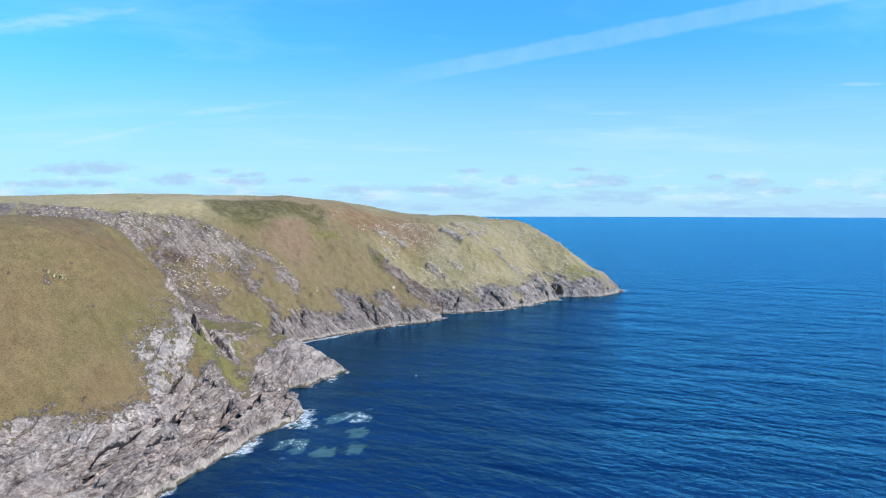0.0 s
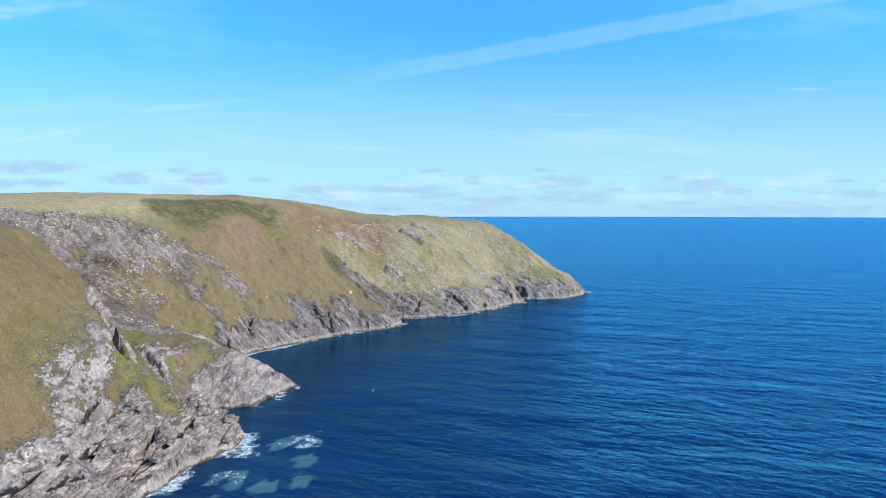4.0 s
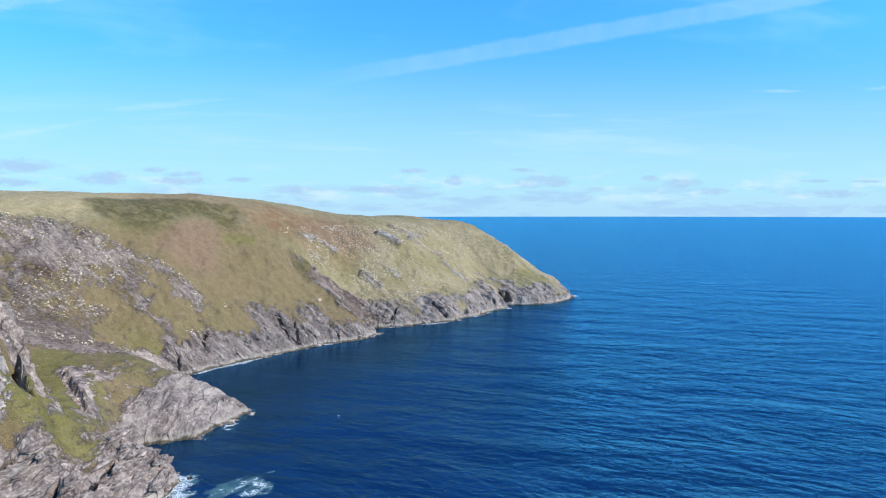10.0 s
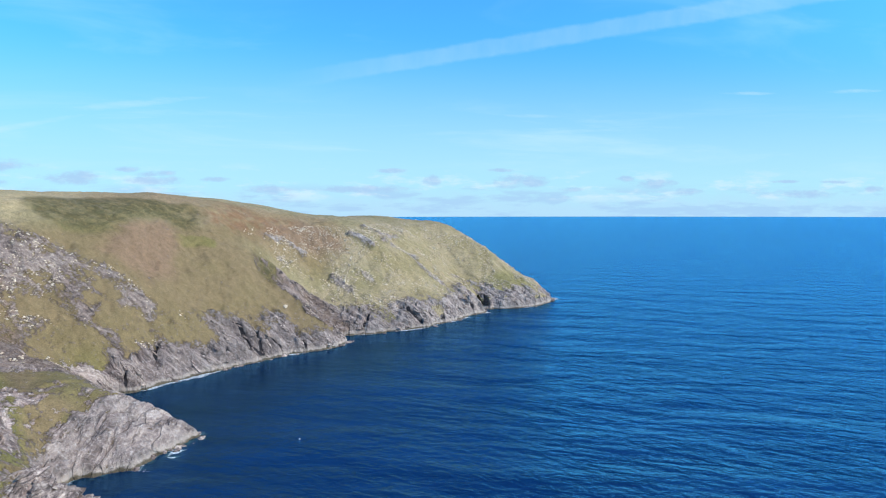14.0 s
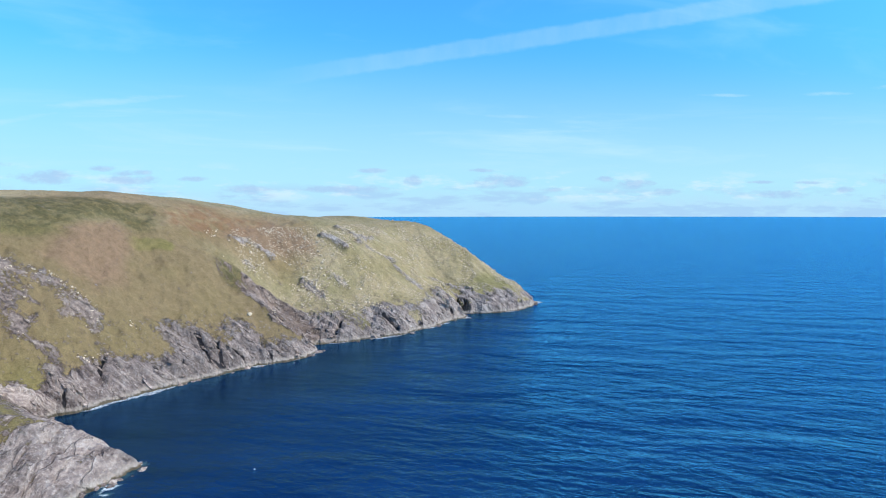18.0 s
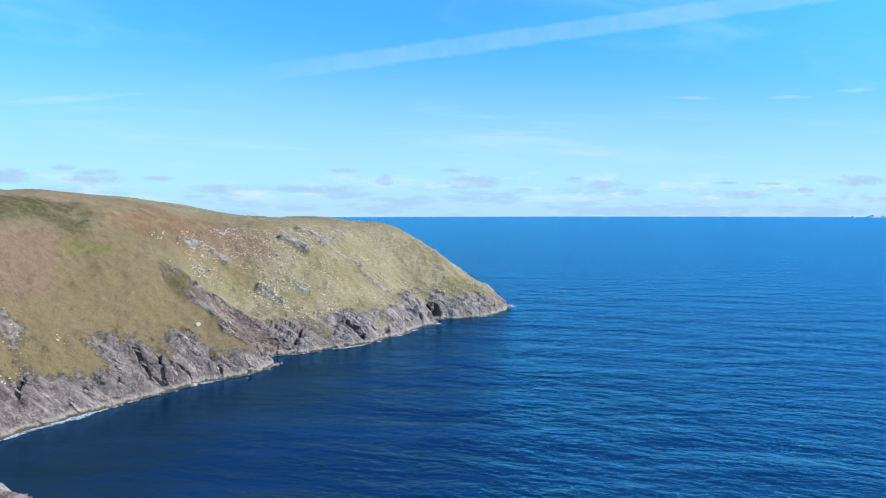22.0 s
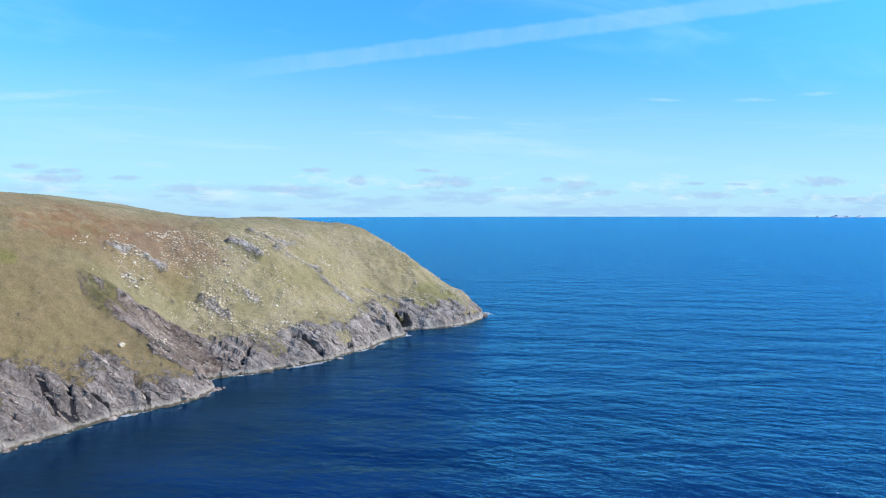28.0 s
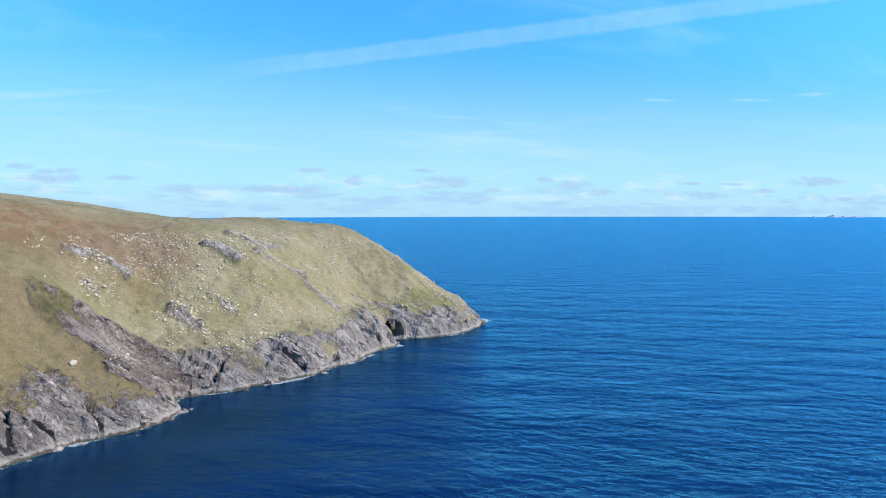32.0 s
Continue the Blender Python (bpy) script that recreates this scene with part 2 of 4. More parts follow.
def land_shader(N):
    P = N.add("ShaderNodeNewGeometry").outputs["Position"]
    z = N.add("ShaderNodeSeparateXYZ", {0: P}).outputs[2]
    across, along = attr(N, "across"), attr(N, "along")
    beds = N.add("ShaderNodeCombineXYZ", {0: N.math("MULTIPLY", across, 0.42), 1: N.math("MULTIPLY", along, 0.045), 2: N.math("MULTIPLY", z, 0.06)}).outputs[0]
    rcol, rrel = rock_colour(N, P, beds, attr(N, "jointed"))
    rub = N.math("ADD", N.math("MULTIPLY", N.noise(N.mapping(P, (0.8, 1.3, 1.0)), 0.9, 6, 0.75), 0.72), N.math("MULTIPLY", N.noise(P, 0.12, 4, 0.6), 0.28))
    rub = N.ramp(rub, [(0.39, (0.066, 0.053, 0.050)), (0.46, (0.200, 0.146, 0.120)), (0.54, (0.310, 0.236, 0.188)), (0.63, (0.510, 0.408, 0.322))])
    rcol = N.mix(N.math("MULTIPLY", attr(N, "rubble"), 0.78), rcol, rub)
    rcol = N.mix(N.math("MULTIPLY", N.math("MULTIPLY", attr(N, "rust"), N.step(N.noise(P, 0.6, 5, 0.7), 0.35, 0.6)), 0.55), rcol, (0.42, 0.27, 0.15))
    rcol = N.mix(N.math("MULTIPLY", attr(N, "umber"), 0.85), rcol, (0.085, 0.042, 0.036))
    # slate multiplied darker on the bay side, in the gully and low on the near shore
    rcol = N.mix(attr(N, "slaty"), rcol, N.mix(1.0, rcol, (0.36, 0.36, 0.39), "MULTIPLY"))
    # pale crustose lichen on the open tops
    rcol = N.mix(N.math("MULTIPLY", attr(N, "pale"), N.math("MULTIPLY_ADD", N.step(N.noise(P, 0.7, 6, 0.7), 0.40, 0.60), 0.55, 0.15)), rcol, (0.60, 0.53, 0.47))
    # crack and ledge shade painted near black along the seams between the slabs
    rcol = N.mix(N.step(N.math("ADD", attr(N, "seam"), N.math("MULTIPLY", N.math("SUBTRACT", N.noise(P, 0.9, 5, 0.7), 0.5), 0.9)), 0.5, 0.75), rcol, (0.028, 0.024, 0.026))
    # pale tidal band just over the water, brown weed below it, wet right at the water
    tide = N.math("ADD", z, N.math("MULTIPLY", N.math("SUBTRACT", N.noise(P, 0.35, 5, 0.65), 0.5), 2.6))
    rcol = N.mix(N.math("MULTIPLY", N.math("SUBTRACT", 1.0, N.step(tide, 0.9, 1.9)), 0.55), rcol, N.mix(N.noise(P, 1.1, 5, 0.7), (0.30, 0.24, 0.19), (0.62, 0.53, 0.44)))
    weed = N.math("SUBTRACT", 1.0, N.step(tide, 0.25, 0.75))
    wet = N.math("SUBTRACT", 1.0, N.step(tide, 0.0, 0.5))
    rcol = N.mix(weed, rcol, (0.105, 0.082, 0.052))
    # turf
    g1 = N.noise(P, 0.06, 5, 0.6)
    g2 = N.noise(P, 0.7, 6, 0.65)
    g3 = N.noise(N.mapping(P, (1, 1, 2.2)), 3.2, 4, 0.7)
    gcol = N.ramp(g1, [(0.30, (0.196, 0.162, 0.076)), (0.46, (0.256, 0.208, 0.110)), (0.60, (0.305, 0.240, 0.142)), (0.75, (0.226, 0.188, 0.088))])
    gcol = N.mix(attr(N, "brown"), gcol, (0.245, 0.150, 0.080))
    gcol = N.mix(attr(N, "dun"), gcol, (0.190, 0.134, 0.068))
    gcol = N.mix(attr(N, "straw"), gcol, N.ramp(N.noise(P, 0.045, 5, 0.6), [(0.36, (0.158, 0.118, 0.049)), (0.50, (0.186, 0.126, 0.059)), (0.64, (0.170, 0.105, 0.050))]))
    gcol = N.mix(attr(N, "hay"), gcol, (0.405, 0.312, 0.170))
    gcol = N.mix(attr(N, "lush"), gcol, (0.160, 0.152, 0.036))
    gcol = N.mix(attr(N, "heath"), gcol, (0.222, 0.142, 0.086))
    gcol = N.mix(N.math("MULTIPLY", attr(N, "ling"), N.step(N.noise(P, 0.18, 5, 0.65), 0.36, 0.60)), gcol, (0.205, 0.112, 0.058))
    gcol = N.mix(N.math("MULTIPLY", attr(N, "gorse"), N.math("MULTIPLY_ADD", N.step(N.noise(P, 0.16, 6, 0.7), 0.36, 0.60), 0.35, 0.65)), gcol, N.mix(N.step(N.noise(P, 0.45, 5, 0.7), 0.40, 0.62), (0.070, 0.064, 0.026), (0.140, 0.108, 0.046)))
    gcol = N.mix(0.9, gcol, N.ramp(g2, [(0.30, (0.83, 0.84, 0.80)), (0.5, (1.0, 1.0, 1.0)), (0.72, (1.16, 1.14, 1.12))]), "MULTIPLY")
    gcol = N.mix(0.9, gcol, N.ramp(g3, [(0.34, (0.52, 0.54, 0.48)), (0.5, (1.0, 1.0, 1.0)), (0.66, (1.4, 1.36, 1.33))]), "MULTIPLY")
    g4 = N.noise(N.mapping(P, (0.22, 0.6, 0.4), (0, 0, 0.1)), 1.0, 6, 0.66)
    gcol = N.mix(0.6, gcol, N.ramp(g4, [(0.36, (0.82, 0.82, 0.78)), (0.5, (1.0, 1.0, 1.0)), (0.66, (1.18, 1.16, 1.14))]), "MULTIPLY")
    # turf breaks up over the rock along an uneven line, with a speckle of stones
    m = N.math("ADD", attr(N, "rock"), N.math("MULTIPLY", N.math("SUBTRACT", N.noise(P, 0.38, 7, 0.72), 0.5), 1.7))
    m = N.math("ADD", m, N.math("MULTIPLY", N.math("SUBTRACT", N.noise(beds, 1.3, 5, 0.65, 0.2), 0.5), 1.5))
    m = N.math("ADD", m, N.math("MULTIPLY", N.math("SUBTRACT", N.noise(P, 1.2, 5, 0.72), 0.5), 1.9))
    m = N.step(m, 0.38, 0.62)
    speck = N.math("MULTIPLY", N.step(N.noise(P, 1.15, 3, 0.55), 0.60, 0.66), N.math("MULTIPLY", attr(N, "stony"), 0.7))
    m = N.math("MAXIMUM", m, speck)
    col = N.mix(m, gcol, rcol)
    grel = N.math("ADD", N.math("MULTIPLY", g2, 0.6), N.math("MULTIPLY", g3, 0.25))
    mixrel = N.add("ShaderNodeMix", {0: m, 2: grel, 3: rrel}, data_type="FLOAT").outputs[0]
    bump = N.add("ShaderNodeBump", {"Height": mixrel, "Strength": 1.0, "Distance": N.math("MULTIPLY_ADD", m, N.math("MULTIPLY_ADD", attr(N, "jointed"), -0.8, 1.15), 0.45)}).outputs[0]
    rough = N.math("MULTIPLY_ADD", wet, -0.45, 0.92)
    return N.add("ShaderNodeBsdfPrincipled", {"Base Color": col, "Roughness": rough, "Normal": bump, "Specular IOR Level": 0.2}).outputs[0]


def sea_shader(N):
    P = N.add("ShaderNodeNewGeometry").outputs["Position"]
    # wind waves running in long crests, cat's paws over them
    w1 = N.noise(N.mapping(N.mapping(P, rot=(0, 0, 0.46)), (0.075, 0.15, 0.05)), 1.0, 4, 0.5, 0.3)
    w2 = N.noise(N.mapping(N.mapping(P, rot=(0, 0, 0.52)), (0.26, 0.46, 0.3)), 1.0, 4, 0.6, 0.5)
    w3 = N.noise(N.mapping(N.mapping(P, rot=(0, 0, 0.30)), (1.1, 1.7, 1.0)), 1.0, 3, 0.6)
    w0 = N.noise(N.mapping(N.mapping(P, rot=(0, 0, 0.36)), (0.022, 0.060, 0.05)), 1.0, 3, 0.5, 0.4)
    big = N.noise(N.mapping(P, (0.0045, 0.013, 0.01), (0, 0, -0.2)), 1.0, 4, 0.55)
    col = N.mix(N.step(big, 0.35, 0.68), (0.0019, 0.0138, 0.054), (0.0026, 0.0200, 0.074))
    px = N.add("ShaderNodeSeparateXYZ", {0: P})
    # the bay lies in the lee of the head, with calmer water
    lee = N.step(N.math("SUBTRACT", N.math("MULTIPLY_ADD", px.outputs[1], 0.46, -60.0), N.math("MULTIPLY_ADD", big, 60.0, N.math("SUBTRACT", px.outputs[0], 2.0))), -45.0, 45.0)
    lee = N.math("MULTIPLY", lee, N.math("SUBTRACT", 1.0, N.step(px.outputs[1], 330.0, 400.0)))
    # the head's dark reflection put into the base colour of the bay
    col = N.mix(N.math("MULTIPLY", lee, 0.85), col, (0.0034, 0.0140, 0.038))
    # lighter dashes painted into the base colour for light playing on the waves
    wave_dashes = N.noise(N.mapping(N.mapping(P, rot=(0, 0, 0.2)), (0.016, 0.075, 0.05)), 1.0, 6, 0.68, 0.3)
    col = N.mix(N.math("MULTIPLY", N.step(wave_dashes, 0.42, 0.60), 0.75), col, N.mix(1.0, col, (1.9, 1.6, 1.5), "MULTIPLY"))
    shal = attr(N, "shallow")
    shal = N.math("MULTIPLY", shal, N.step(N.math("ADD", N.math("MULTIPLY", shal, 0.5), N.noise(P, 0.4, 6, 0.7, 0.5)), 0.66, 0.92))
    col = N.mix(N.math("MULTIPLY", shal, 0.8), col, (0.085, 0.17, 0.155))
    h = N.math("ADD", N.math("MULTIPLY_ADD", w0, 4.5, N.math("MULTIPLY", w1, 1.8)), N.math("ADD", N.math("MULTIPLY", w2, 1.0), N.math("MULTIPLY", w3, 0.22)))
    h = N.math("MULTIPLY", h, N.math("MULTIPLY_ADD", lee, -0.88, 1.0))
    far = N.add("ShaderNodeVectorMath", {0: P, 1: (12.0, 58.0, 0.0)}, operation="DISTANCE").outputs["Value"]
    h = N.math("MULTIPLY", h, N.math("MULTIPLY_ADD", N.step(far, 60.0, 480.0), -0.25, 0.72))
    bump = N.add("ShaderNodeBump", {"Height": h, "Strength": 1.0, "Distance": 1.0}).outputs[0]
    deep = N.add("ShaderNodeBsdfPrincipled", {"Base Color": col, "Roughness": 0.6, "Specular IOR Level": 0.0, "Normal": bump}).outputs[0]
    # deep blue of the high sky put into the gloss tint, duller in the lee
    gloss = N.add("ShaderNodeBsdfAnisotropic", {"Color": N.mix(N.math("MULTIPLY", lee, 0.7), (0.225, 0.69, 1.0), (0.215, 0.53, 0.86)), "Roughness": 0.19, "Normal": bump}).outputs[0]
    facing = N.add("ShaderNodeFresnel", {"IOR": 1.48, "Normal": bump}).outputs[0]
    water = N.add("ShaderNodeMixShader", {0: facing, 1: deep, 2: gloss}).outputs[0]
    f = N.math("ADD", attr(N, "foam"), N.math("MULTIPLY", N.math("SUBTRACT", N.noise(P, 0.8, 7, 0.75, 0.6), 0.5), 1.9))
    lace = N.noise(P, 2.1, 5, 0.7, 0.8)
    f = N.math("MULTIPLY", N.step(f, 0.58, 0.90), N.math("MULTIPLY_ADD", N.step(lace, 0.40, 0.58), 0.75, 0.25))
    f = N.math("MULTIPLY", f, N.step(attr(N, "foam"), 0.02, 0.25))
    foam = N.add("ShaderNodeBsdfPrincipled", {"Base Color": (0.78, 0.82, 0.83, 1), "Roughness": 0.8}).outputs[0]
    return N.add("ShaderNodeMixShader", {0: N.math("MULTIPLY", f, 0.95), 1: water, 2: foam}).outputs[0]


def loose_rock_shader(N):
    P = N.add("ShaderNodeNewGeometry").outputs["Position"]
    col, rel = rock_colour(N, P)
    tone = N.add("ShaderNodeObjectInfo").outputs["Random"]
    isle = N.add("ShaderNodeNewGeometry").outputs["Random Per Island"]
    k = N.math("MULTIPLY_ADD", N.math("FRACT", N.math("ADD", tone, isle)), 0.50, 0.82)
    grey = N.add("ShaderNodeCombineColor", {0: k, 1: k, 2: k}).outputs[0]
    col = N.mix(1.0, N.mix(0.62, col, (0.64, 0.52, 0.36)), grey, "MULTIPLY")
    bump = N.add("ShaderNodeBump", {"Height": rel, "Strength": 0.6, "Distance": 0.3}).outputs[0]
    return N.add("ShaderNodeBsdfPrincipled", {"Base Color": col, "Roughness": 0.9, "Normal": bump, "Specular IOR Level": 0.2}).outputs[0]


def slab_shader(N):
    P = N.add("ShaderNodeNewGeometry").outputs["Position"]
    col, rel = rock_colour(N, P)
    k = N.math("MULTIPLY_ADD", N.add("ShaderNodeObjectInfo").outputs["Random"], 0.42, 0.58)
    grey = N.add("ShaderNodeCombineColor", {0: k, 1: k, 2: k}).outputs[0]
    col = N.mix(1.0, col, grey, "MULTIPLY")
    bump = N.add("ShaderNodeBump", {"Height": rel, "Strength": 0.8, "Distance": 0.6}).outputs[0]
    return N.add("ShaderNodeBsdfPrincipled", {"Base Color": col, "Roughness": 0.9, "Normal": bump, "Specular IOR Level": 0.2}).outputs[0]


# islet rock: pale blue haze of distance put into the base colour
def hazed_rock_shader(N):
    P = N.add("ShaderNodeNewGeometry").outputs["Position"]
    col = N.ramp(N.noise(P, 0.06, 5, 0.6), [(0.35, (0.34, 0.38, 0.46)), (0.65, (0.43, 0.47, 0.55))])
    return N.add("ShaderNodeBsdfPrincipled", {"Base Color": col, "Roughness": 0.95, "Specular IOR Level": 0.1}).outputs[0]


HAZED = material("haze_tinted_rock", hazed_rock_shader)
LAND = material("turf_and_rock", land_shader)
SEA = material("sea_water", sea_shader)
STONE = material("lichened_stone", loose_rock_shader)
SLAB = material("slate_slab", slab_shader)


# ======================= the lie of the land =======================
def hashed(ix, iy, iz, seed):
    h = (ix.astype(np.int64) * 374761393 + iy.astype(np.int64) * 668265263 + iz.astype(np.int64) * 2147483647 + seed * 974634777) & 0xFFFFFFFF
    h = ((h ^ (h >> 13)) * 1274126177) & 0xFFFFFFFF
    return ((h ^ (h >> 16)) & 0xFFFF) / 65535.0


def vnoise(x, y, z, seed=0):
    """Smooth noise from -1 to 1 on arrays."""
    ix, iy, iz = np.floor(x), np.floor(y), np.floor(z)
    fx, fy, fz = x - ix, y - iy, z - iz
    fx, fy, fz = (f * f * f * (f * (f * 6 - 15) + 10) for f in (fx, fy, fz))
    out = 0.0
    for dx in (0, 1):
        for dy in (0, 1):
            for dz in (0, 1):
                w = (fx if dx else 1 - fx) * (fy if dy else 1 - fy) * (fz if dz else 1 - fz)
                out = out + w * hashed(ix + dx, iy + dy, iz + dz, seed)
    return out * 2 - 1


def fbm(x, y, z, octaves=4, gain=0.5, seed=0, ridged=False):
    out, amp, tot = 0.0, 1.0, 0.0
    for k in range(octaves):
        n = vnoise(x * 2 ** k + 17.3 * k, y * 2 ** k - 9.1 * k, z * 2 ** k + 3.7 * k, seed + k)
        out = out + amp * ((1 - 2 * np.abs(n)) if ridged else n)
        tot += amp
        amp *= gain
    return out / tot


def plates(a, b, seed):
    """Broken plates: each cell of an uneven net lies at a height and a tilt of its own, from -1 to 1."""
    ia, ib = np.floor(a), np.floor(b)
    best, out = np.full(a.shape, 1e9), np.zeros(a.shape)
    o = 0 * ia
    for da in (-1, 0, 1):
        for db in (-1, 0, 1):
            ca, cb = ia + da, ib + db
            pa, pb = a - ca - hashed(ca, cb, o, seed), b - cb - hashed(ca, cb, o + 1, seed)
            d = pa * pa + pb * pb
            h = 2 * hashed(ca, cb, o + 2, seed) - 1
            h = 0.7 * h + 0.9 * (hashed(ca, cb, o + 3, seed) - 0.3) * pa + 0.7 * (hashed(ca, cb, o + 4, seed) - 0.5) * pb
            near = d < best
            best, out = np.where(near, d, best), np.where(near, h, out)
    return out


def smooth(lo, hi, v):
    t = np.clip((v - lo) / (hi - lo), 0, 1)
    return t * t * (3 - 2 * t)


# the waterline, from the near shore round the two points, along the bay to the head, and back on the far side
SHORE = [(-420, -420), (-150, -80), (-84, 30), (-57, 84), (-50, 100), (-46, 118), (-42, 128), (-37, 135), (-33.5, 144), (-37, 147.5), (-41, 150.5), (-45, 154.5), (-50, 160.5), (-46, 163.5),
         (-40, 167), (-35, 175), (-31, 183), (-39, 189), (-52, 201), (-66, 212), (-58, 219), (-50, 228), (-42, 236), (-32, 246),
         (-20, 256), (-8, 262), (-1, 273), (-5, 285), (8, 288), (18, 292), (30, 298), (46, 311), (55, 324), (64, 331), (65, 341), (83, 341), (98, 349),
         (107, 360), (109, 372), (110, 390), (104, 415), (92, 455), (50, 510), (-60, 560), (-300, 640), (-900, 800)]
INLAND = [(-1400, 800), (-1400, -420)]

# the main hill: its foot along the valley behind the near spur and then the shore, and
# stations x, y, steepness, height of the land behind, height of the bare rock, height of the foot
MAIN = [(-620, 200), (-420, 195), (-330, 190), (-230, 190), (-160, 189), (-112, 192), (-90, 198), (-76, 205)] + SHORE[19:] + [(-1400, 800), (-1400, 200)]
MAIN_STATIONS = [
    (-66, 212, 1.15, 59.5, 13, 2), (-90, 198, 1.0, 59, 13, 13), (-130, 190, 0.95, 56.8, 12, 27), (-230, 190, 0.75, 55.5, 8, 46), (-330, 190, 0.5, 55.5, 0, 53),
    (-50, 228, 1.30, 60.5, 12, 0), (-30, 247, 1.15, 63, 10, 0), (-2, 278, 1.05, 61, 10, 0), (30, 298, 0.98, 48.5, 8.5, 0), (64, 335, 0.90, 47, 7.5, 0),
    (105, 357, 0.72, 44, 5.5, 0), (110, 385, 1.0, 46, 6, 0), (60, 505, 1.0, 46, 6, 0), (-300, 640, 0.7, 53, 6, 0), (-900, 800, 0.6, 55, 6, 0)]

# swells (and sags) of the main hill: x, y, half widths, height
SWELLS = [(-68, 300, 36, 36, 1.2), (-100, 290, 30, 26, -0.9), (-62, 348, 16, 24, 0.9), (-20, 402, 21, 58, -4.0), (52, 397, 13, 16, 1.8), (76, 384, 12, 12, -1.8), (102, 377, 10, 14, -1.8)]
# the near spur, a hill of its own: its foot, and stations x, y, steepness, height behind, bare rock, height of the foot
SPUR = [(-420, -420), (-150, -80), (-84, 30), (-57, 84), (-50, 100), (-46, 118), (-42, 128), (-40, 136), (-48, 143), (-58.5, 148),
        (-65.5, 155), (-72, 164), (-80, 172), (-100, 182), (-130, 187), (-200, 190), (-420, 192), (-1400, 192), (-1400, -420)]
SPUR_STATIONS = [
    (-84, 30, 0.60, 50, 13, 0), (-57, 86, 0.62, 50, 13, 0), (-46, 118, 0.74, 50, 13, 0), (-41, 135, 0.85, 50, 13, 2), (-47, 144, 1.1, 50, 13, 8), (-56, 150, 1.7, 50, 13, 11),
    (-62, 157, 2.6, 49, 14, 17), (-69, 166, 3.0, 49, 14, 25), (-100, 182, 2.3, 48.5, 14, 21), (-130, 187, 2.0, 48.5, 14, 24), (-200, 190, 1.2, 49.5, 14, 34)]
# bare rock on the spur's sea side
BARE = [(-68, 164), (-66, 156), (-63, 147), (-61, 139), (-60.5, 131), (-63, 125), (-64, 119.5), (-59, 116), (-58.7, 109.6), (-61.4, 105.6), (-66, 99.5), (-70, 92), (-45, 90), (-28, 144), (-44, 152), (-55, 155)]
# seams where shore slabs part, cut in and painted shade-dark: plan line, half width
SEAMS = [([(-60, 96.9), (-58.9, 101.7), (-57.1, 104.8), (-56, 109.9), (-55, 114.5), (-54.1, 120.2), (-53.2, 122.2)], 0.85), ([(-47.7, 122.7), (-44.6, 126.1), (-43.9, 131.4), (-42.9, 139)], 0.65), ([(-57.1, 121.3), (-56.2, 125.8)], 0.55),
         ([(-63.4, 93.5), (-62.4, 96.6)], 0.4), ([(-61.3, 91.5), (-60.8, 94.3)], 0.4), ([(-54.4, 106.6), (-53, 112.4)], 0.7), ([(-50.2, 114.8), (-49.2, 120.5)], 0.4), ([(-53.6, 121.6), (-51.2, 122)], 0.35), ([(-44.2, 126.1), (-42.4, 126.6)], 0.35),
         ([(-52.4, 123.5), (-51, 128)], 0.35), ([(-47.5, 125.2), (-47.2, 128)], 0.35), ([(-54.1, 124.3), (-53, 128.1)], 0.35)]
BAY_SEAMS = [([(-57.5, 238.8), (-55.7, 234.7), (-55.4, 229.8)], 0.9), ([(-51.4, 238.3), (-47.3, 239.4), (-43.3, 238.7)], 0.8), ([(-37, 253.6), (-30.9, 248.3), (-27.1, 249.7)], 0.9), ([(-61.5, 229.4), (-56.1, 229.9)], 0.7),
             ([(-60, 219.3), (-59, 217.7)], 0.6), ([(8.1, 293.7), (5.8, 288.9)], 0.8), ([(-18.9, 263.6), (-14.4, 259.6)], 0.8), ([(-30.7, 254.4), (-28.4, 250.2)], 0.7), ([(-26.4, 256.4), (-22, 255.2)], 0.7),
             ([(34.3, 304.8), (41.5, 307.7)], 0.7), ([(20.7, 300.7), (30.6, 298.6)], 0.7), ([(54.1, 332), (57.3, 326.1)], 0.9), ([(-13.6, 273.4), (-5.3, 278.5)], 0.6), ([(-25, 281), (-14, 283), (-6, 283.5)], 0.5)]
# olive turf left between the rocks of the valley head and on the ledges
TURF = [([(-86, 223), (-77, 223.5)], 2.4), ([(-77, 216), (-69, 220)], 3.0), ([(-71, 235), (-67, 231)], 2.0), ([(-64, 231), (-60, 233)], 2.2), ([(-54, 238), (-46, 244)], 2.4),
        ([(-54.5, 128.6), (-51.5, 136.6)], 1.2), ([(-51.5, 136.6), (-47.7, 144)], 1.5), ([(-35, 282), (-31, 285)], 1.6), ([(-56, 139), (-55, 134)], 1.3), ([(-54, 133.5), (-48.5, 138)], 2.6), ([(-52, 172), (-46, 176)], 1.8)]


def seg_dist(x, y, pts):
    """Distance to a polyline, and how far along each piece (index + share) the nearest point lies."""
    best, where = np.full(x.shape, 1e9), np.zeros(x.shape)
    for i in range(len(pts) - 1):
        (ax, ay), (bx, by) = pts[i][:2], pts[i + 1][:2]
        dx, dy = bx - ax, by - ay
        t = np.clip(((x - ax) * dx + (y - ay) * dy) / (dx * dx + dy * dy), 0, 1)
        d = np.hypot(x - ax - t * dx, y - ay - t * dy)
        near = d < best
        best, where = np.where(near, d, best), np.where(near, i + t, where)
    return best, where


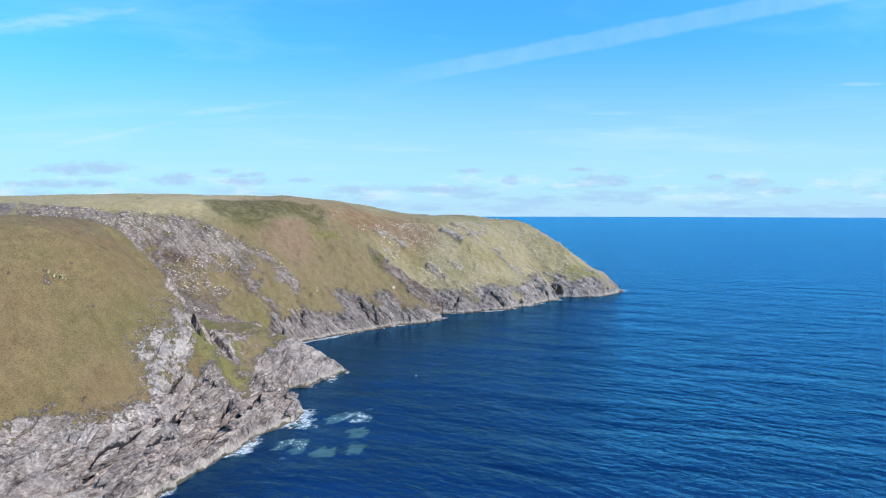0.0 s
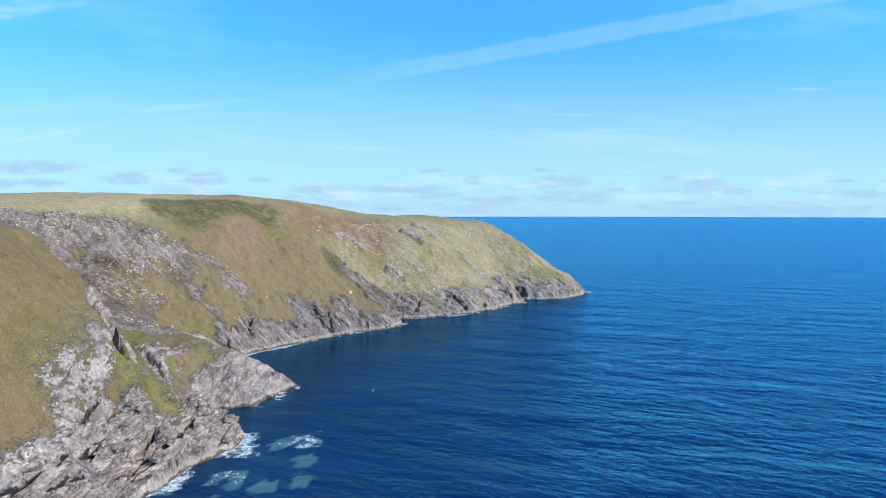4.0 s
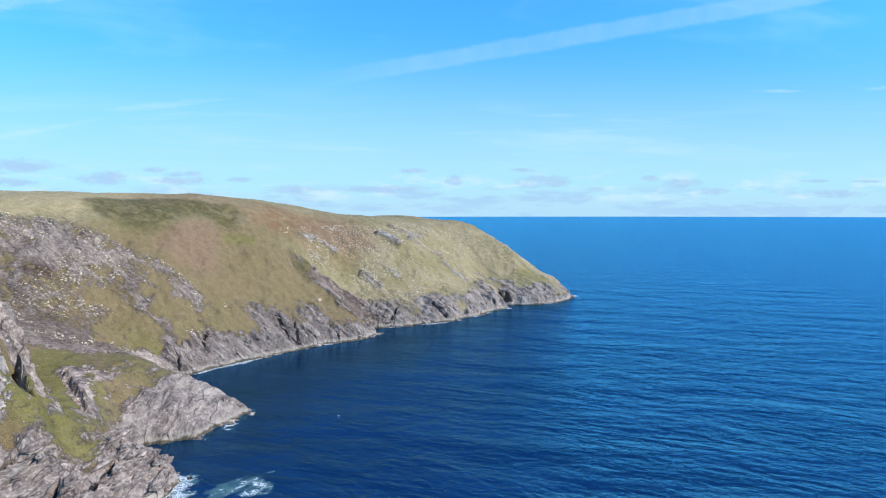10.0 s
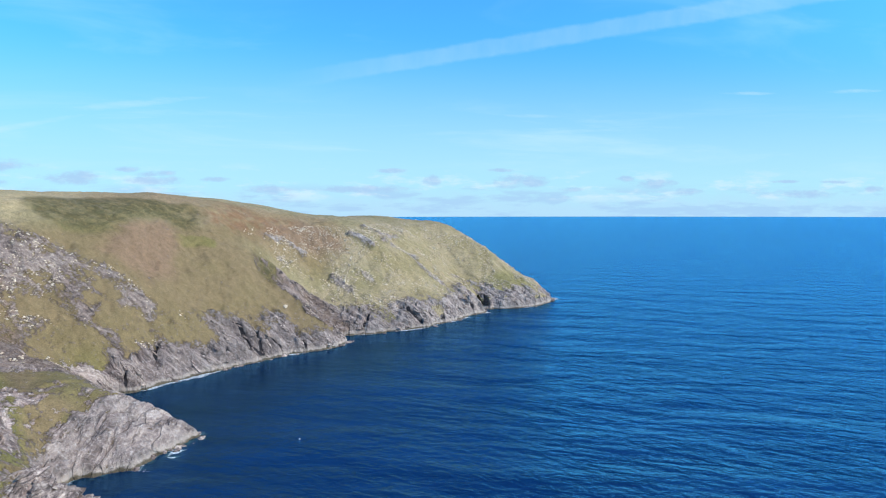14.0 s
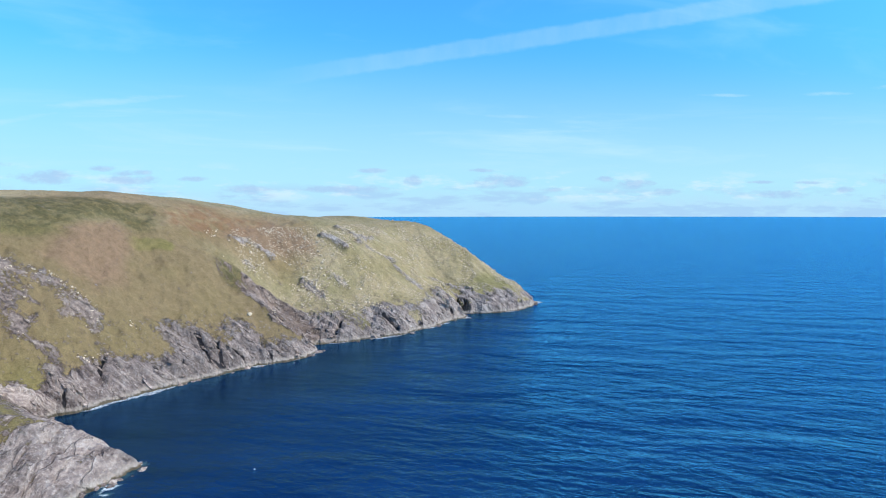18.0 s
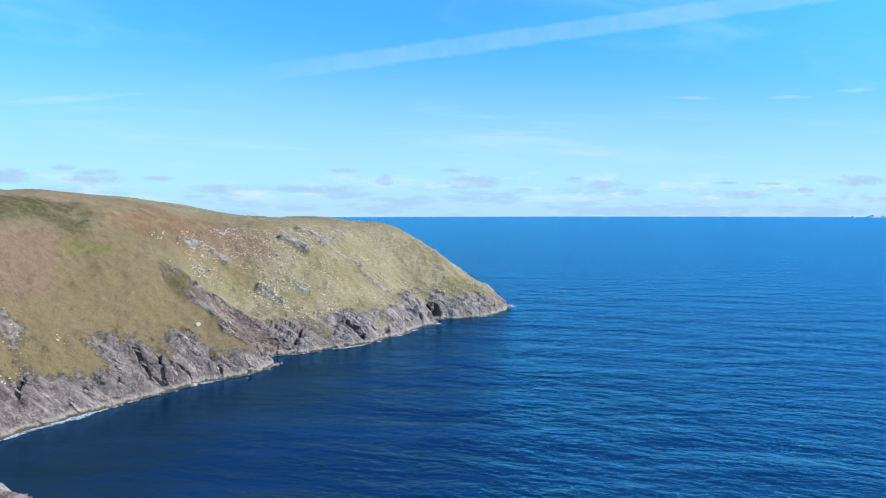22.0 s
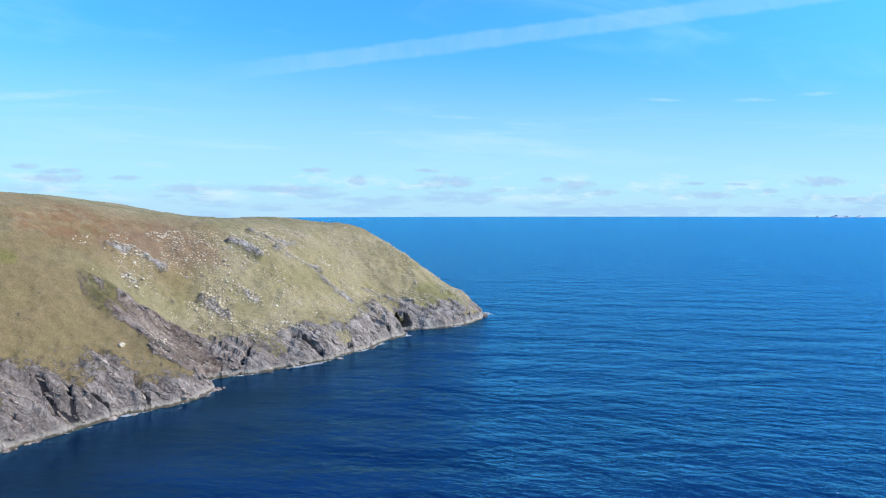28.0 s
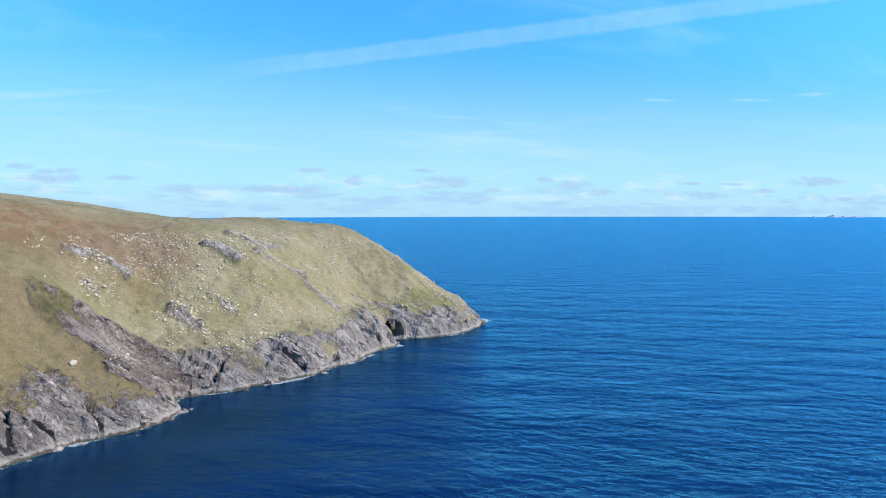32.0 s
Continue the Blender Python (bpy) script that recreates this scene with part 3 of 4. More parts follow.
def inside(x, y, pts):
    c = np.zeros(x.shape, bool)
    for (ax, ay), (bx, by) in zip(pts, pts[1:] + pts[:1]):
        if ay == by:
            continue
        c ^= ((ay > y) != (by > y)) & (x < (bx - ax) * (y - ay) / (by - ay) + ax)
    return c


def capsule(x, y, pts, r0, r1):
    """1 on the line, 0 past r1; the line's width may change along it."""
    d, _ = seg_dist(x, y, pts)
    return 1 - smooth(r0, r1, d)


def field(x, y, pts, soft):
    """1 well inside an outline, 0 well outside it."""
    d, _ = seg_dist(x, y, pts + pts[:1])
    return smooth(-soft, soft, np.where(inside(x, y, pts), d, -d))


def softmin(a, b, k):
    h = np.clip(0.5 + 0.5 * (b - a) / k, 0, 1)
    return b * (1 - h) + a * h - k * h * (1 - h)


# broken rock cropping out in lines on the head's slope
STREAMS = [[(-35, 306), (-29.7, 310), (-26.4, 311.3), (-19.4, 311)], [(7, 342.5), (14.6, 341.5), (22, 350)], [(15.7, 335.5), (24.3, 337.6), (32.4, 342)], [(34, 335.5), (44, 333.5)], [(-28.5, 300.5), (-26, 299)], [(-7, 305.5), (0, 302)],
           [(6, 310.8), (9.6, 310)], [(52, 352), (66, 352)]]

# the gully on the head's slope: its upper lip, over a steep wall, and its lower rim
LIP = [(-36.5, 281), (-35.2, 287), (-32.3, 290), (-28.7, 291), (-24, 292.8), (-20, 293.6), (-15.3, 295.2), (-12, 294.6), (-6.5, 293.2), (-3, 291), (0, 286.6)]
RIM = [(-36.5, 281), (-33, 277.2), (-28, 276.2), (-24, 275), (-20, 274.4), (-16.5, 273), (-15, 269.5), (-8, 270), (-4, 275), (-3, 282), (0, 286.6)]
# bare valley head: its upper edge by x, and the olive turf left in it
SCAR_X, SCAR_Y = (-260, -200, -162, -146, -125, -109, -97, -87, -76, -66, -54, -46), (224, 224, 224.5, 226, 227, 232.5, 235, 238, 239, 241.5, 243, 244)
LAWNS = [[(-88, 221), (-82, 223), (-77, 224.2), (-75.5, 222.6), (-81, 219.5), (-84.6, 215.4)], [(-80.5, 208), (-78, 217), (-75.3, 222), (-71.5, 223), (-68.5, 220.2), (-67.8, 218), (-73.7, 212.5), (-76, 207)],
         [(-75, 231), (-70.5, 233.6), (-66.6, 236.4), (-68.7, 232.6), (-72.6, 228.4)], [(-68, 231), (-64.9, 231.4), (-61.3, 229.9), (-58.6, 226.8), (-61.4, 221.7), (-64, 227), (-68.3, 226.2), (-71, 226)],
         [(-53, 241.5), (-46, 247), (-40.5, 246), (-45.5, 241), (-50, 239.6)]]
# gorse and heather on the brow, brown heath below it, rusty ling towards the head
GORSE = [(-103, 252), (-97, 268), (-86, 279), (-70, 288), (-59.6, 292.5), (-55.5, 289), (-56.5, 281.8), (-57.3, 276.5), (-61.7, 272.6), (-64, 271.7), (-68.2, 275), (-74.3, 265), (-77.7, 257), (-74, 256.5), (-80.5, 248.6), (-86.4, 245.3), (-92, 243.3)]
HEATH = [[(-76, 257.5), (-67.4, 272.5), (-61.5, 271), (-59, 262.8), (-57.8, 253.4), (-63, 246.5), (-76, 244.7)], [(-36.1, 318), (-22, 331.5), (-11.6, 330), (-5.2, 323.2), (-3.6, 317.2), (-18.7, 313.5), (-31.2, 309.6), (-39, 304.4)]]
LING = [(-58, 293), (-54, 320), (-37, 325), (-27, 336), (-21, 333), (-33, 312), (-42, 298.5), (-46, 288), (-52, 284)]
# the second point: bare seaward end, and the meadow on its back
POINT_BARE = [(-54, 159), (-51.5, 169), (-48, 175), (-45, 182), (-43, 191), (-36, 192), (-26, 184), (-31, 170), (-40, 161), (-50, 157)]
POINT_MIX = [(-66, 174), (-58, 180), (-50, 186), (-45, 184), (-48, 175), (-51.5, 169), (-54, 159), (-52, 148), (-47, 143), (-55, 148), (-62, 158)]


def unit(*v):
    return np.array(v) / np.linalg.norm(v)


# beds of the slate: across them, and along them on the face; on the main hill they run down to the right, on the near shore along it
BED_FAR, RUN_FAR = unit(0.587, 0.32, 0.69), unit(0.78, -0.12, -0.62)
BED_NEAR, RUN_NEAR = unit(0.70, -0.20, 0.70), unit(0.32, 0.94, 0.15)


def blend(x, y, stations):
    n = len(stations[0]) - 2
    num, tot = [0.0] * n, 0.0
    for sx, sy, *vals in stations:
        w = 1.0 / ((x - sx) ** 2 + (y - sy) ** 2 + 60.0) ** 1.6
        tot = tot + w
        num = [a + w * v for a, v in zip(num, vals)]
    return [a / tot for a in num]


def rise(d, steep, cap):
    q = np.maximum(d, 0) * steep / cap
    return cap * q / (1 + q ** 4) ** 0.25


def land(x, y):
    """Height, way inland and the cover of the ground at x, y (arrays)."""
    o = 0 * x
    wx = x + 2.2 * fbm(x / 15, y / 15, o, 5, 0.55, 5)
    wy = y + 2.2 * fbm(x / 15, y / 15, o + 9, 5, 0.55, 6)
    wx, wy = wx + 1.3 * fbm(x / 4.0, y / 4.0, o, 3, 0.6, 7), wy + 1.3 * fbm(x / 4.0, y / 4.0, o + 5, 3, 0.6, 8)
    d, _ = seg_dist(wx, wy, SHORE)
    d = np.where(inside(wx, wy, SHORE + INLAND), d, -d)
    # low ground: the grassy point and the valley floor
    lie = 1.15 - 0.22 * smooth(150, 162, y) * (1 - smooth(196, 206, y)) * smooth(-60, -50, x)
    z = rise(d, lie * smooth(112, 138, y) + 0.05, np.minimum(15 + 0.26 * np.maximum(-74 - x, 0), 46))
    point = smooth(150, 162, y) * (1 - smooth(196, 206, y)) * smooth(-60, -50, x)
    rockh = 9.5 + 2.5 * point
    for outline, stations, far in ((MAIN, MAIN_STATIONS, True), (SPUR, SPUR_STATIONS, False)):
        md, _ = seg_dist(wx, wy, outline[:-2])
        on = inside(wx, wy, outline)
        if not far:
            md = np.maximum(md + 3.4 * fbm(x / 7, y / 7, o, 4, 0.55, 13) * (1 - smooth(6, 20, md)), 0)
        m_steep, m_cap, m_rock, m_foot = blend(x, y, stations)
        zm = np.where(on, m_foot + rise(md, m_steep, m_cap - m_foot), -50)
        rockh = np.where(zm > z - 1, m_rock, rockh)
        top = zm > z
        z = -softmin(-z, -zm, 2.5)
    spur = top
    # a walled step between the saddle and the second point
    su, sv = 0.64 * (x + 64) - 0.77 * (y - 165), 0.77 * (x + 64) + 0.64 * (y - 165)
    wall = smooth(0, 0.9, sv + 0.8 * fbm(x / 4, y / 4, o, 3, 0.5, 17)) * (1 - smooth(3, 13, sv)) * smooth(-16, -4, su) * (1 - smooth(11, 14, su))
    z = z + 2.0 * wall * (0.4 + 0.6 * smooth(-9, 7, su))
    # swells and sags of the high ground
    for sx, sy, rx, ry, by in SWELLS:
        z = z + by * np.exp(-((x - sx) / rx) ** 2 - ((y - sy) / ry) ** 2) * smooth(3, 25, d)
    z = z - 3.4 * np.exp(-((x + 77) ** 2 + (y - 151) ** 2) / 130)
    z = np.where(d < 0, d * 0.8, z)
    z = z + 1.1 * smooth(0.0, 0.7, d) * (1 - smooth(3, 14, d))
    # rock and turf
    n1 = fbm(x / 14, y / 14, z / 14, 5, 0.55, 11)
    n2 = fbm(x / 4.5, y / 4.5, z / 4.5, 4, 0.6, 12)
    scar = (1 - smooth(-2.0, 2.5, y - np.interp(x, SCAR_X, SCAR_Y) + 4.0 * n1 + 2.0 * n2)) * smooth(182, 190, y) * (1 - smooth(-60, -44, x))
    lawn = np.maximum.reduce([field(x + 1.5 * n2, y + 1.5 * n1, pts, 1.0) for pts in LAWNS])
    nearby = 1 - smooth(190, 212, y)
    p_far = BED_FAR[0] * x + BED_FAR[1] * y + BED_FAR[2] * z
    p_near = 0.94 * x - 0.34 * y + 0.10 * z
    across = p_far * (1 - nearby) + p_near * nearby + (2.0 - 1.5 * nearby) * fbm(x / 22, y / 22, z / 22, 3, 0.5, 21)
    across = across + 1.3 * scar * fbm(x / 5, y / 5, z / 5, 3, 0.55, 23)
    l_far = RUN_FAR[0] * x + RUN_FAR[1] * y + RUN_FAR[2] * z
    l_near = RUN_NEAR[0] * x + RUN_NEAR[1] * y + RUN_NEAR[2] * z
    along = l_far * (1 - nearby) + l_near * nearby
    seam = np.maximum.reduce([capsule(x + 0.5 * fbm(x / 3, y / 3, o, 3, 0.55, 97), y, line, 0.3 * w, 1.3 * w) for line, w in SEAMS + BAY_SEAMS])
    turf = np.maximum.reduce([capsule(x, y, line, 0.1 * w, 2.3 * w) for line, w in TURF])
    turf = np.clip(turf * (1.1 + 1.2 * n1) + 0.6 * n1 * (turf > 0), 0, 1)
    ribs = fbm(across / 8, along / 40, o, 4, 0.55, 91)
    shore_rock = 1 - smooth(-5.0, 5.0, z - rockh - np.where(spur, 0.45, 1.0) * (8.0 * n1 + 6.5 * ribs))
    lx, ly = x + 0.8 * n2, y + 0.8 * n1
    lip_d, lip_i = seg_dist(lx, ly, LIP)
    rim_d, _ = seg_dist(lx, ly, RIM)
    hollow = inside(lx, ly, LIP + RIM[-2:0:-1])
    gul = np.where(hollow, 1.0, 1 - smooth(0.0, 1.0, np.minimum(lip_d, rim_d)))
    cut = np.where(hollow, smooth(0.0, 2.4, lip_d + 0.8 * n2) * rim_d / (rim_d + 0.7 * lip_d + 0.01), 0.0)
    # strip under the gully's lip, painted dark as the overhang's shade
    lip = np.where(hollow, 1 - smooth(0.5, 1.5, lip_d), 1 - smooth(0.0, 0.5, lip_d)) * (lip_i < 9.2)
    scrub = gul * (1 - smooth(-30, -22, x)) * smooth(-0.35, 0.2, n2 + 0.15)
    crop = 0.9 * capsule(x + 0.8 * n2, y + 0.8 * n2, [(-0.5, 329.8), (4.3, 328.7), (9.8, 326.2)], 0.6, 2.4)
    crop = np.maximum.reduce([crop] + [0.62 * capsule(x + 1.2 * n1 + n2, y + 2 * n1 + n2, line, 0.2, 3.8 if 1 <= k <= 3 else 2.4) for k, line in enumerate(STREAMS)])
    bx, by = x + 0.4 * (wx - x), y + 0.4 * (wy - y)
    edge, _ = seg_dist(bx, by, BARE + BARE[:1])
    edge_in = np.where(inside(bx, by, BARE), edge, -edge)
    edge = smooth(-1.6, 3.2, edge_in)
    dale = capsule(x, y, [(-64, 208), (-76, 201), (-90, 197), (-112, 193), (-160, 190)], 6, 14) * np.clip(0.9 + n1, 0, 1)
    rock = np.maximum.reduce([shore_rock, dale, scar * (~spur) * np.clip(0.70 + 0.45 * n1 + 0.55 * n2, 0, 1), gul * (1 - 0.75 * scrub), crop, edge * np.clip(1.0 + 0.5 * n1 + 0.5 * ribs, 0, 1)])
    saddle = capsule(x, y, [(-54, 149), (-59, 159), (-60, 172), (-64, 183)], 3.5, 9) * np.clip(0.9 + 0.9 * n1, 0, 1)
    rock = np.clip(rock, 0, 1) * (1 - 0.9 * saddle) * (1 - 0.9 * turf) * (1 - 0.92 * lawn * (~spur))
    bare_end = field(x + 1.6 * n2, y + 1.6 * n1, POINT_BARE, 1.6) * (~spur)
    mixed = field(x, y, POINT_MIX, 2.0) * (~spur)
    rock = np.maximum(rock, np.maximum(bare_end * np.clip(0.95 + 0.5 * n2, 0.2, 1), mixed * smooth(-0.1, 0.4, n2)))
    rock = np.maximum(rock, smooth(-1.2, -0.4, sv) * (1 - smooth(1.5, 5.0 + 3 * n1, sv)) * smooth(-14, -5, su) * (1 - smooth(12, 15, su)))
    foot_d, _ = seg_dist(wx, wy, SPUR[8:13])
    rock = np.maximum(rock, spur * (1 - smooth(3.0, 6.0, foot_d)) * np.clip(1 + n1, 0, 1))
    rock = np.where(d < 1.0, 1.0, rock)
    # relief: tilted beds with steps, blocks, and the gully's cut
    z = z - 3.0 * cut * smooth(0, 9, z) + 0.7 * crop
    s1 = across / (3.4 + 2.2 * nearby) + (0.6 - 0.4 * nearby) * fbm(along / 14, across / 5, o, 2, 0.5, 29)
    saw = s1 - np.floor(s1)
    saw = np.minimum(saw / 0.13, (1 - saw) / 0.87)
    big = fbm(across / 5, along / 34, z / 60, 4, 0.5, 31, True)
    warp = (0.5 - 0.35 * nearby) * fbm(x / 4, y / 4, z / 4, 2, 0.5, 33)
    slab = plates(across / (3.2 + 1.6 * (nearby > 0.5)) + warp, along / (8.5 + 2.5 * (nearby > 0.5)) + warp, 36)
    chip = plates(across / 1.3 - warp, along / 3.0 + warp, 46)
    thin = fbm(across / 1.7, along / 22, o, 3, 0.55, 48, True)
    lump = fbm(x / 12, y / 12, z / 12, 4, 0.5, 41)
    inl = smooth(-1.2, 1.4, d)
    calm = (1 - 0.6 * gul) * (1 - 0.65 * scar * smooth(10, 18, z)) * (1 - 0.75 * spur * smooth(20, 30, z))
    z = z + rock * inl * calm * (1 - 0.38 * nearby) * (1 - 0.25 * point) * ((1.5 - 0.7 * nearby) * (saw - 0.5) + (1.8 - 1.75 * nearby) * big + (0.7 + 0.75 * nearby) * slab
                                 + (0.28 + 0.10 * nearby) * chip + 1.2 * (1 - nearby) * thin + (1.2 - 1.0 * nearby) * lump)
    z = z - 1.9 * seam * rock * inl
    z = z + bare_end * inl * (0.75 * plates(along / 7.0 + 0.4 * n2, z / 2.2 + 0.5 * n1, 57) + 0.25 * plates(along / 2.6, z / 0.8 + n2, 58))
    # a chasm between two horns of rock at the turf's edge
    z = z + 3.2 * np.exp(-((x + 58.0) ** 2 + (y - 142.4) ** 2) / 7) + 2.0 * np.exp(-((x + 61.5) ** 2 + (y - 137.5) ** 2) / 8)
    slot = capsule(x + 0.4 * n2, y, [(-63, 142.4), (-58.8, 138.8), (-56.6, 136.4)], 0.8, 1.6)
    z = z - 10.0 * slot * smooth(8, 20, z)
    z = z + (1 - rock) * (0.9 * fbm(x / 16, y / 16, o, 4, 0.5, 51) + 0.22 * fbm(x / 1.8, y / 1.8, o, 3, 0.6, 61))
    # cave near the end of the head, under an arch
    arch = z.copy()
    cave = capsule(x, y, [(69.5, 336), (66, 341), (62.0, 353)], 2.8, 3.8)
    z = z - cave * smooth(-1, 2, d) * np.maximum(z + 0.6, 0) * 0.97
    cover = {
        # seam also carries the painted shade under the gully's lip
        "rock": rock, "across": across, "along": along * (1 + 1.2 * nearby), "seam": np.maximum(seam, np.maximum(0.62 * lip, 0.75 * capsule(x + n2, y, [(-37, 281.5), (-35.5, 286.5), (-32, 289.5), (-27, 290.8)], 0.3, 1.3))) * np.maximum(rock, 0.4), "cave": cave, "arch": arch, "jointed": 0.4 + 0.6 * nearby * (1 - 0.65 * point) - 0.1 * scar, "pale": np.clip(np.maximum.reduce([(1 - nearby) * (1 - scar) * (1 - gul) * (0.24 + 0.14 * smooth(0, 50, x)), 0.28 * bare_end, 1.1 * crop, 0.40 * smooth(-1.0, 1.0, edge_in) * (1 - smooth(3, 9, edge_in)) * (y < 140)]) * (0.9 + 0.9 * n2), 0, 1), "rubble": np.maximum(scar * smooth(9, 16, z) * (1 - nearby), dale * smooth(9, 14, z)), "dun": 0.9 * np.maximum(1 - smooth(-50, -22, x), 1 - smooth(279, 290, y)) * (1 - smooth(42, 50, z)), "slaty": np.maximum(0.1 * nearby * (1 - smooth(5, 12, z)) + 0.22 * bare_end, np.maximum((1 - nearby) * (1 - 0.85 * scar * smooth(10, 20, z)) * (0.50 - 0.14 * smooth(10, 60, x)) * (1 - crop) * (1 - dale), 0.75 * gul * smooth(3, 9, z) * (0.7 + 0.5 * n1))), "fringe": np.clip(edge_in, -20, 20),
        "stony": np.clip(np.maximum.reduce([capsule(x, y, line, 0.5, 5.0) for line in STREAMS] + [smooth(5, 14, d) * (1 - smooth(60, 80, d)) * smooth(-50, -25, x) * (x > -60) * (y > 240) * (0.5 + 0.9 * fbm(x / 11, y / 11, o, 3, 0.5, 71)),
                                    1.6 * np.maximum(smooth(7, 0, z - rockh - 3) * ~spur, smooth(-3.0, -0.3, edge_in) * spur) * (d > 0)]), 0, 1),
        "gorse": np.maximum(field(x + 5 * n1, y + 5 * n1 + 2 * n2, GORSE, 2.6) * 0.95, 0.95 * scrub),
        "lush": np.clip(0.75 * smooth(0.3, 0.7, capsule(x, y, [(-59.5, 269), (-55, 272.5), (-50.5, 275)], 1, 4) + 0.5 * n1) + 0.8 * capsule(x, y, [(-56, 139), (-54, 133.5), (-48, 139)], 2, 5)
                        + capsule(x, y, [(-54, 149), (-58, 156), (-66, 168), (-76, 182)], 3, 7) + 0.6 * capsule(x, y, [(-54, 182), (-60, 195), (-66, 212)], 4, 12) + 0.5 * capsule(x, y, [(-87, 247), (-76, 257)], 1, 4)
                        + 0.7 * capsule(x, y, [(78, 352), (86, 357)], 5, 13) + 0.8 * capsule(x, y, [(-50, 169), (-47, 171)], 1, 4) + 0.4 * n1, 0, 1) * 0.65,
        "heath": 0.9 * np.maximum.reduce([field(x + 3 * n1, y + 3 * n1, pts, 3.0) for pts in HEATH]),
        "ling": 0.85 * field(x + 4 * n1, y + 4 * n1, LING, 4.0),
        "brown": np.clip(0.7 * capsule(x, y, [(-95, 288), (-50, 310), (-20, 326)], 12, 26) + 0.5 * n1, 0, 1) * 0.7,
        "umber": capsule(x + n2, y, [(-101, 217.5), (-97, 218.8)], 0.6, 3.2), "rust": 0.45 * gul + 1.3 * capsule(x + n2, y, [(-92.5, 219.8), (-88, 216.4), (-84.5, 210)], 1.0, 3.6) * np.clip(0.7 + n1, 0, 1),
        "straw": np.where(spur, 0.85, 0.0),
        "hay": 0.20 * smooth(0, 45, x) * (y > 240) + 0.7 * smooth(46, 52, z) * (1 - smooth(-105, -80, x)) * (1 - field(x, y, GORSE, 3.0)) * ~spur,
    }
    return z, d, cover


def steps(spans):
    out = []
    for a, b, s in spans:
        out.extend(np.arange(a, b - s * 0.4, s))
    return np.array(out + [spans[-1][1]])


def grid_mesh(name, xs, ys, keep, zfun):
    X, Y = np.meshgrid(xs, ys)
    z, d, cover = zfun(X.ravel(), Y.ravel())
    V = np.column_stack([X.ravel(), Y.ravel(), z])
    nx, ny = len(xs), len(ys)
    i = np.arange(nx * ny).reshape(ny, nx)
    F = np.column_stack([a.ravel() for a in (i[:-1, :-1], i[:-1, 1:], i[1:, 1:], i[1:, :-1])])
    F = F[keep(V, F, d, cover)]
    return V, F, d, cover


def mesh_object(name, V, F, cover, mat, flat=False):
    used = np.unique(F)
    back = np.full(len(V), -1)
    back[used] = np.arange(len(used))
    me = bpy.data.meshes.new(name)
    me.from_pydata(V[used].tolist(), [], back[F].tolist())
    for key, val in cover.items():
        me.attributes.new(key, "FLOAT", "POINT").data.foreach_set("value", np.asarray(val)[used].astype(np.float32))
    me.polygons.foreach_set("use_smooth", np.full(len(F), not flat))
    me.materials.append(mat)
    me.update()
    return new(name, me)


xs = steps([(-1400, -400, 50), (-400, -180, 8), (-180, -140, 2.0), (-140, -96, 0.6), (-96, -28, 0.42), (-28, 116, 0.6), (116, 140, 6)])
ys = steps([(-420, -60, 30), (-60, 60, 4), (60, 84, 1.5), (84, 96, 0.6), (96, 206, 0.42), (206, 372, 0.6), (372, 450, 1.6), (450, 620, 6), (620, 800, 30)])
V, F, D, COVER = grid_mesh("ground", xs, ys, lambda V, F, d, c: V[F][:, :, 2].max(1) > -2.5, land)
bare = COVER["rock"][F].mean(1) > 0.5
near = V[F][:, :, 1].mean(1) < 205
tagged(mesh_object("ground", V, F[~bare], COVER, LAND), "rough olive and straw grass hillside over sea cliffs", "hillside", kind="structure")
tagged(mesh_object("cliff_near", V, F[bare & near], COVER, LAND, True), "bare grey tilted slate shore of the near spur and points", "cliff", kind="structure")
tagged(mesh_object("cliff_far", V, F[bare & ~near], COVER, LAND, True), "bare grey slate sea cliff under the grassy headland", "cliff", kind="structure")

# the arch over the cave: the cliff goes on above its mouth
over = (COVER["cave"][F].max(1) > 0.02) & (COVER["arch"][F].min(1) > 5.6 + 0.9 * np.sin(V[F][:, :, 0].mean(1) * 1.7)) & (V[F][:, :, 0].mean(1) > 50)
ARCH = V.copy()
ARCH[:, 2] = COVER["arch"] + 0.004
arch = mesh_object("cliff_arch", ARCH, F[over], COVER, LAND, True)
thick = arch.modifiers.new("thick", "SOLIDIFY")
thick.thickness, thick.offset = 1.6, -1.0
tagged(arch, "grassy slate arch over the mouth of the sea cave", "cliff", kind="structure")


# ======================= the sea =======================
REEFS = [(-20.3, 142.2, 3.8, 0.72), (-19.5, 131, 3.2, 0.30), (-19, 124, 3.4, 0.20), (-25.2, 121, 2.6, 0.15), (-25, 139.5, 2.8, 0.55), (-32.5, 125, 3.6, 0.62), (-31.5, 121, 3.0, 0.2), (-41.5, 122.5, 3.2, 0.4), (-33, 138, 3.4, 0.75), (-33.5, 145, 3.0, 0.6), (-35, 174.5, 2.6, 0.9), (112, 371, 4.0, 0.8)]


